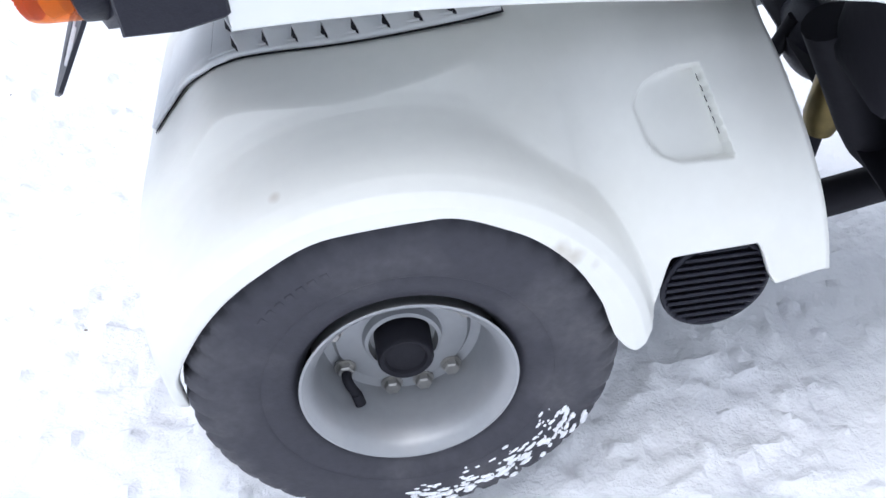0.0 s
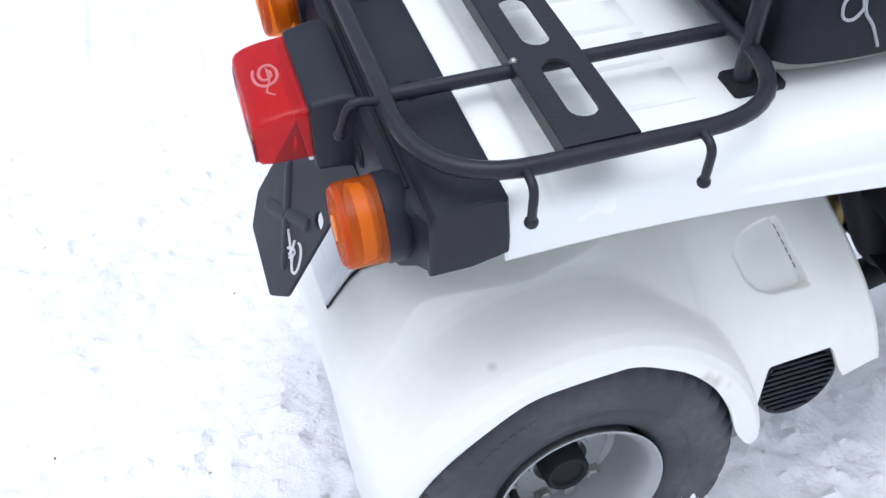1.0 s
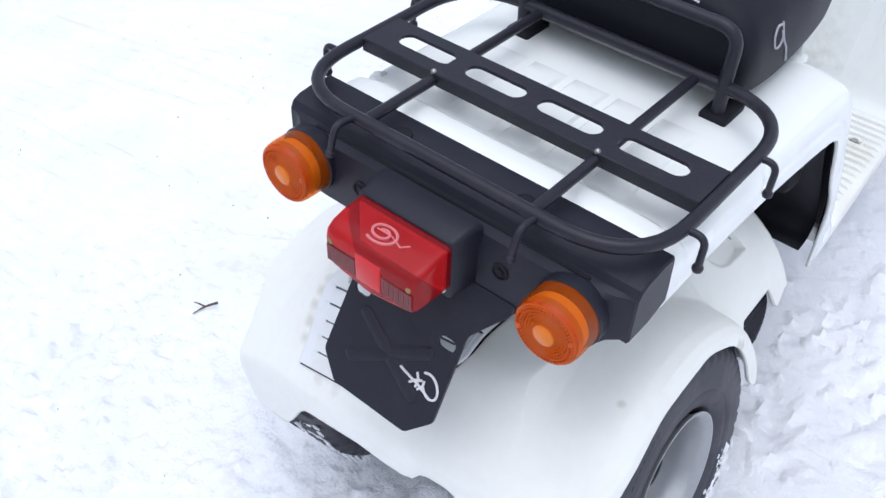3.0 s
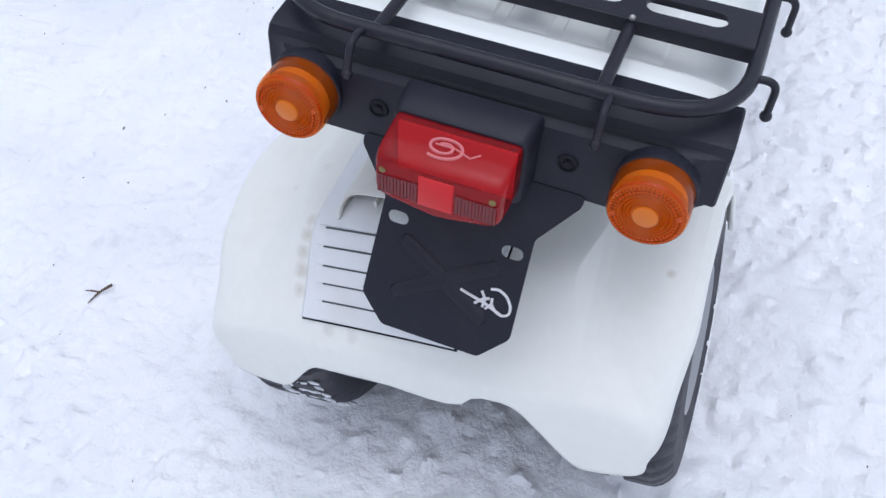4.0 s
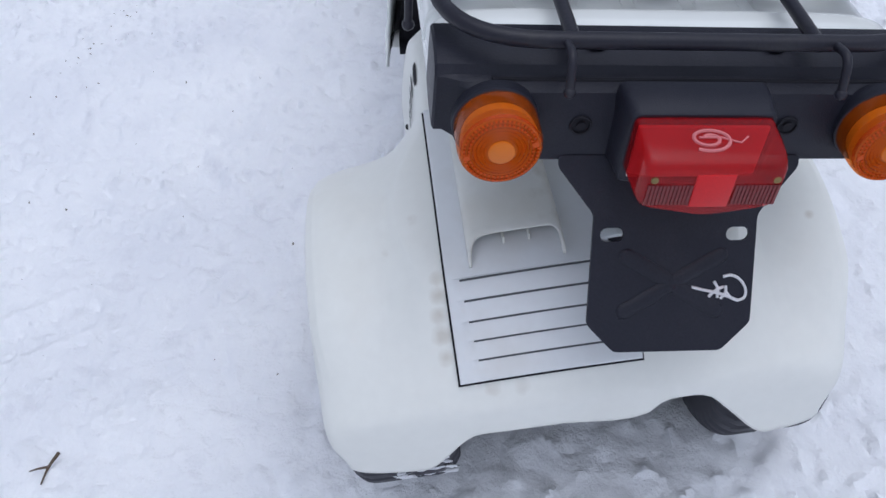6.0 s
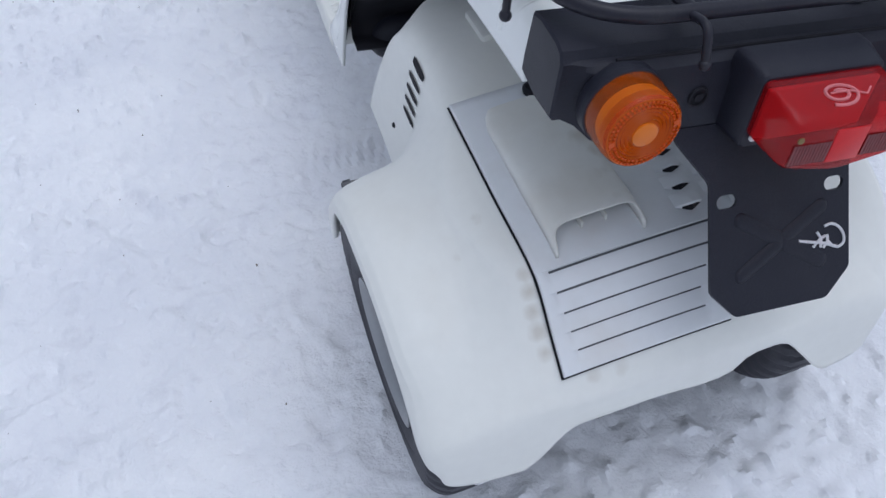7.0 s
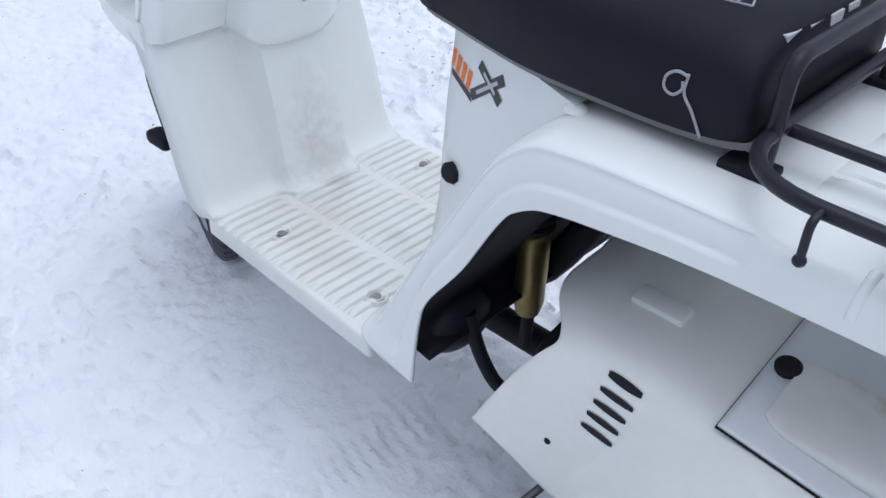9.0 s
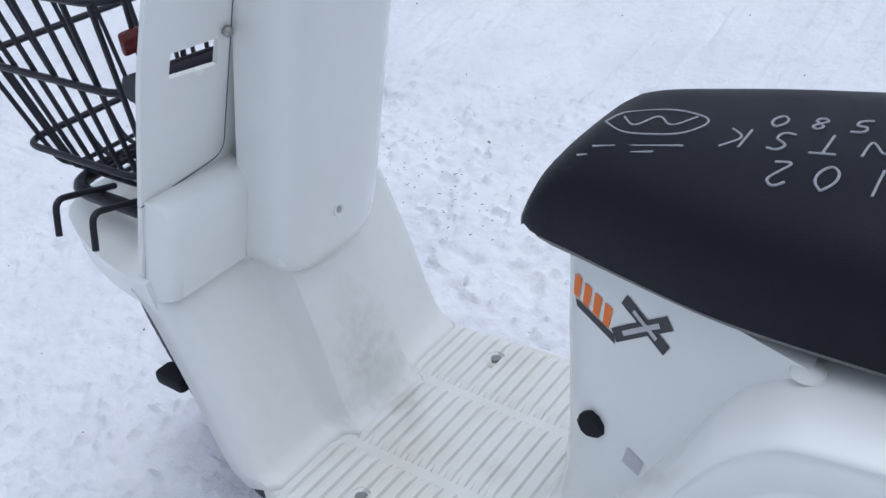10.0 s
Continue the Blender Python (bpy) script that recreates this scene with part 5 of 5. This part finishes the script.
# -- leg shield --
spots(WHITE, [(*(TILTED @ Vector(p)), r, k) for p, r, k in (((0.893, -0.008, 0.325), 0.050, 0.34), ((0.905, -0.006, 0.385), 0.044, 0.26), ((0.918, -0.004, 0.440), 0.034, 0.18))], (0.42, 0.39, 0.33))
spots(CREAM, [(*(TILTED @ Vector(p)), r, k) for p, r, k in (((0.880, -0.015, 0.285), 0.030, 0.4), ((0.845, 0.010, 0.285), 0.022, 0.25), ((0.700, 0.030, 0.285), 0.02, 0.2))], (0.46, 0.43, 0.37))
def build_shield():
    path = [(0.00, 0.905, 0.283), (0.10, 0.930, 0.298), (0.5, 0.972, 0.420), (0.92, 1.016, 0.528), (1.0, 1.026, 0.538)]
    bm = bmesh.new()
    rows = []
    for k in range(25):
        x, z = along(path, k / 24)
        row = []
        for y in np.linspace(-0.191, 0.191, 61):
            hump = (1 - step(0.060, 0.078, abs(y + 0.004))) * (0.026 + 0.030 * k / 24)
            edge = 0.012 * step(0.178, 0.191, abs(y))
            row.append((x - hump + edge, y, z))
        rows.append(row + [(x + 0.046, 0.196, z - 0.008)])
        rows[-1].insert(0, (x + 0.046, -0.196, z - 0.008))
    grid(bm, rows)
    lower = part("leg_shield", bm, WHITE, scooter, "white inner leg shield with a grubby centre hump", TILTED, sharp=50)
    hollow(lower, 0.004)
    # upper part with an opening
    def plane(y, z, w=0.0):
        return Vector((1.043 - 0.412 * (z - 0.555) + 0.925 * w, y, z + 0.38 * w))
    hole = [(0.100, 0.783), (0.162, 0.791), (0.160, 0.817), (0.100, 0.812)]
    out = rounded([(-0.194, 0.540, 0), (0.194, 0.540, 0), (0.196, 0.80, 0), (0.180, 0.98, 0), (-0.115, 0.98, 0), (-0.130, 0.80, 0), (-0.165, 0.70, 0), (-0.198, 0.60, 0)], 0.02, 5, True)
    bm = plate(bmesh.new(), [(p.x, p.y) for p in out], [hole], plane, 0.006)
    upper = part("upper_shield", bm, PAINT, scooter, "white upper leg shield with a small opening", TILTED, sharp=30)
    # steering column cover
    bm = bmesh.new()
    rings = []
    for z, x, w in ((0.498, 0.957, 0.070), (0.508, 0.938, 0.084), (0.53, 0.926, 0.088), (0.60, 0.908, 0.088), (0.70, 0.882, 0.088), (0.85, 0.842, 0.088), (0.99, 0.804, 0.086)):
        ring = []
        for j in range(25):
            a = -math.pi / 2 + math.pi * j / 24
            c, s = math.cos(a), math.sin(a)
            ring.append((x + 0.06 - 0.06 * abs(c) ** 0.5, -0.006 + w * math.copysign(abs(s) ** 0.6, s), z + 0.020 * (1 - abs(c)) * (1 if z < 0.56 else 0)))
        ring += [(x + 0.085, w - 0.006, z), (x + 0.085, -0.006 - w, z)]
        rings.append(ring)
    loft(bm, rings)
    column = part("column_cover", bm, PAINT, scooter, "smooth white steering column cover", TILTED, sharp=50)
    for dx, z in ((0.9130, 0.577),):
        bm = lathed([(0.0, 0.0085), (-0.001, 0.0085), (-0.001, 0.0070), (0.002, 0.0065), (0.002, 0.0)], 20, "x", (dx, 0.004, z))
        recess = part("screw_recess", bm, PAINT, column, "moulded screw recess", TILTED)
        part("screw", lathed([(0.002, 0.0050), (-0.0006, 0.0042), (-0.0008, 0.0)], 14, "x", (dx, 0.004, z)), STEEL, recess, at=TILTED)
    # storage box beside the column
    bm = bmesh.new()
    loft(bm, [rounded([(x0, 0.192, z), (x0, 0.070, z), (x1, 0.070, z), (x1, 0.192, z)], 0.016, 6, True) for z, x0, x1 in ((0.526, 1.010, 1.06), (0.531, 1.000, 1.06), (0.58, 0.984, 1.04), (0.622, 0.970, 1.03), (0.640, 0.968, 1.02), (0.652, 0.974, 1.015), (0.660, 0.986, 1.010))])
    part("storage_box", bm, PAINT, scooter, "white moulded storage box", TILTED, sharp=45)
    # panel outline beside the column
    part("panel_seam", tubed(rounded([plane(0.196, 0.655, -0.0005), plane(0.082, 0.668, -0.0005), plane(0.086, 0.95, -0.0005)], 0.02, 5), 0.0006, 6), SEAM, upper, at=TILTED)
    for z in (0.818,):
        bm = bmesh.new()
        bmesh.ops.create_icosphere(bm, subdivisions=2, radius=0.006, matrix=Matrix.Translation(plane(0.092, z, -0.004)))
        part("latch", bm, STEEL, upper, "small steel latch", TILTED)
    # front nose under the basket
    bm = bmesh.new()
    rings = []
    for k in range(13):
        f = k / 12
        x = 1.034 + 0.256 * f
        w = 0.200 - 0.075 * f**2
        if f > 0.9:
            w -= 0.03 * (f - 0.9) / 0.1
        z = 0.560 + 0.004 * math.sin(math.pi * f)
        rings.append([(x, y, z + dz - 0.010 * (abs(y) / 0.2) ** 2) for y, dz in [(w * math.cos(a), 0.0) for a in np.linspace(0, math.pi, 17)] + [(-w * 0.97, -0.040), (w * 0.97, -0.040)]])
    loft(bm, rings)
    part("front_nose", bm, PAINT, scooter, "white nose panel under the basket", TILTED, sharp=50)


build_shield()


# -- front end: fork, basket --
def build_front():
    part("front_fork", tubed([(1.13, 0.075, 0.20), (1.10, 0.075, 0.54)], 0.018, 14), DARK, scooter, "black fork leg", at=TILTED)
    part("front_fork", tubed([(1.13, -0.095, 0.20), (1.10, -0.095, 0.54)], 0.018, 14), DARK, scooter, "black fork leg", at=TILTED)
    bm = boxed((1.195, 0.070, 0.245), (1.254, 0.104, 0.270), 0.008)
    part("mudguard_tip", bm, DARK, scooter, "black front mudguard tip", at=TILTED)
    basket = new("front_basket")
    basket.parent = scooter

    def ring(z, x0, x1, w):
        return rounded([(x0, -w, z), (x0, w, z), (x1, w, z), (x1, -w, z)], 0.035, 6, True)
    levels = [(0.648, 1.062, 1.297, 0.146), (0.757, 1.035, 1.330, 0.158), (0.860, 1.005, 1.360, 0.175)]
    for lv in levels:
        part("ring_wire", tubed(ring(*lv), 0.0044, 8, True), TUBE, basket, at=TILTED)
    base, hi = (0.604, 1.075, 1.280, 0.118), levels[-1]

    def u_wire(pts):
        part("basket_wire", tubed(rounded(pts, 0.028, 5), 0.0033, 8), TUBE, basket, at=TILTED)
    for k in range(8):
        f = (k + 0.3) / 7.6
        xl, xh = base[1] + (base[2] - base[1]) * f, hi[1] + (hi[2] - hi[1]) * f
        u_wire([(xh, hi[3], hi[0]), (xl, base[3], base[0]), (xl, -base[3], base[0]), (xh, -hi[3], hi[0])])
    for k in range(6):
        f = -1 + 2 * (k + 0.5) / 6
        u_wire([(hi[1], f * hi[3], hi[0]), (base[1], f * base[3], base[0] - 0.006), (base[2], f * base[3], base[0] - 0.006), (hi[2], f * hi[3], hi[0])])
    part("hole_stay", tubed([(0.975, 0.05, 0.775), (0.975, 0.185, 0.785)], 0.014, 10), TUBE, basket, "dark stay behind the shield", TILTED)
    part("hole_stay", tubed([(0.985, 0.05, 0.805), (0.982, 0.120, 0.812)], 0.012, 10), TUBE, basket, at=TILTED)
    for p, q, r in (((1.08, 0.02, 0.598), (1.20, 0.05, 0.612), 0.016), ((1.07, 0.09, 0.600), (1.17, -0.06, 0.606), 0.012), ((1.10, 0.085, 0.612), (1.135, 0.085, 0.640), 0.014)):
        part("clamp", tubed([p, q], r, 12), DARK, basket, "black basket clamp", TILTED)
    part("bracket", boxed((1.10, -0.05, 0.585), (1.22, 0.05, 0.625), 0.008), DARK, basket, "black basket mount", TILTED)
    part("carrier_loop", tubed(rounded([(1.06, -0.10, 0.588), (1.06, 0.13, 0.588), (1.26, 0.13, 0.588), (1.26, -0.10, 0.588)], 0.05, 6, True), 0.0095, 10, True), TUBE, basket, at=TILTED)
    for x in (1.115, 1.185):
        part("cord_hook", tubed(rounded([(x, 0.11, 0.596), (x - 0.012, 0.195, 0.622), (x - 0.015, 0.206, 0.580)], 0.015, 5), 0.004, 10), TUBE, basket, at=TILTED)
    part("reflector", boxed((0.998, 0.105, 0.806), (1.006, 0.165, 0.830), 0.004), REFLECTOR, basket, "dark red oblong reflector", TILTED)


build_front()
part("handlebar_cover", lathed([(0.0, 0.0), (0.0, 0.060), (0.010, 0.066), (0.034, 0.060), (0.040, 0.0)], 32, "z", (0.856, -0.012, 0.986)), BLACK, scooter, "black handlebar cover on the column", TILTED)


# -- things on the snow --
def build_twig():
    bm = tubed(rounded([(0.0, -0.03, 0.012), (0.015, 0.0, 0.016), (0.025, 0.03, 0.012)], 0.02, 4), lambda f: 0.0035 * (1 - 0.6 * f), 7)
    tube(bm, [(0.013, -0.002, 0.015), (0.030, 0.004, 0.024), (0.046, 0.003, 0.020)], lambda f: 0.0028 * (1 - 0.6 * f), 6)
    ob = part("twig", bm, WOOD, None, "small dry forked twig lying on snow")
    ob.matrix_world = pose(0.024, 0.775, snow_height(0.024, 0.775) - 0.006, 0, 0, 95) @ Matrix.Scale(0.8, 4)
    tagged(ob, category="twig")


build_twig()


def build_grit():
    rnd = random.Random(11)
    bm = bmesh.new()
    for k in range(420):
        x, y = rnd.uniform(-0.9, 3.2), rnd.uniform(-1.6, 2.2)
        if -0.3 < x < 1.5 and -0.35 < y < 0.42:
            continue
        s = rnd.uniform(0.0007, 0.0022) * (1 if rnd.random() < 0.95 else 1.5)
        m = pose(x, y, snow_height(x, y) + s * 0.3, rnd.uniform(0, 360), rnd.uniform(0, 360), 0) @ Matrix.Diagonal((s * rnd.uniform(0.6, 2.0), s, s * 0.6, 1))
        bmesh.ops.create_icosphere(bm, subdivisions=1, radius=1.0, matrix=m)
    # scuffed trails of grit
    for (ax, ay), (bx, by), wide, count in (((1.34, 0.91), (1.02, 0.96), 0.07, 26), ((1.20, -0.62), (1.65, -0.85), 0.09, 90)):
        for k in range(count):
            f = rnd.random()
            x, y = ax + (bx - ax) * f + rnd.gauss(0, wide), ay + (by - ay) * f + rnd.gauss(0, wide * 0.6)
            s = rnd.uniform(0.0007, 0.0022)
            m = pose(x, y, snow_height(x, y) + s * 0.1, 0, 0, rnd.uniform(20, 70)) @ Matrix.Diagonal((s * rnd.uniform(1.0, 3.5), s, s * 0.4, 1))
            bmesh.ops.create_icosphere(bm, subdivisions=1, radius=1.0, matrix=m)
    ob = part("grit", bm, GRIT, None, "brown specks of grit scattered on snow")
    tagged(ob, category="grit", kind="stuff")


build_grit()
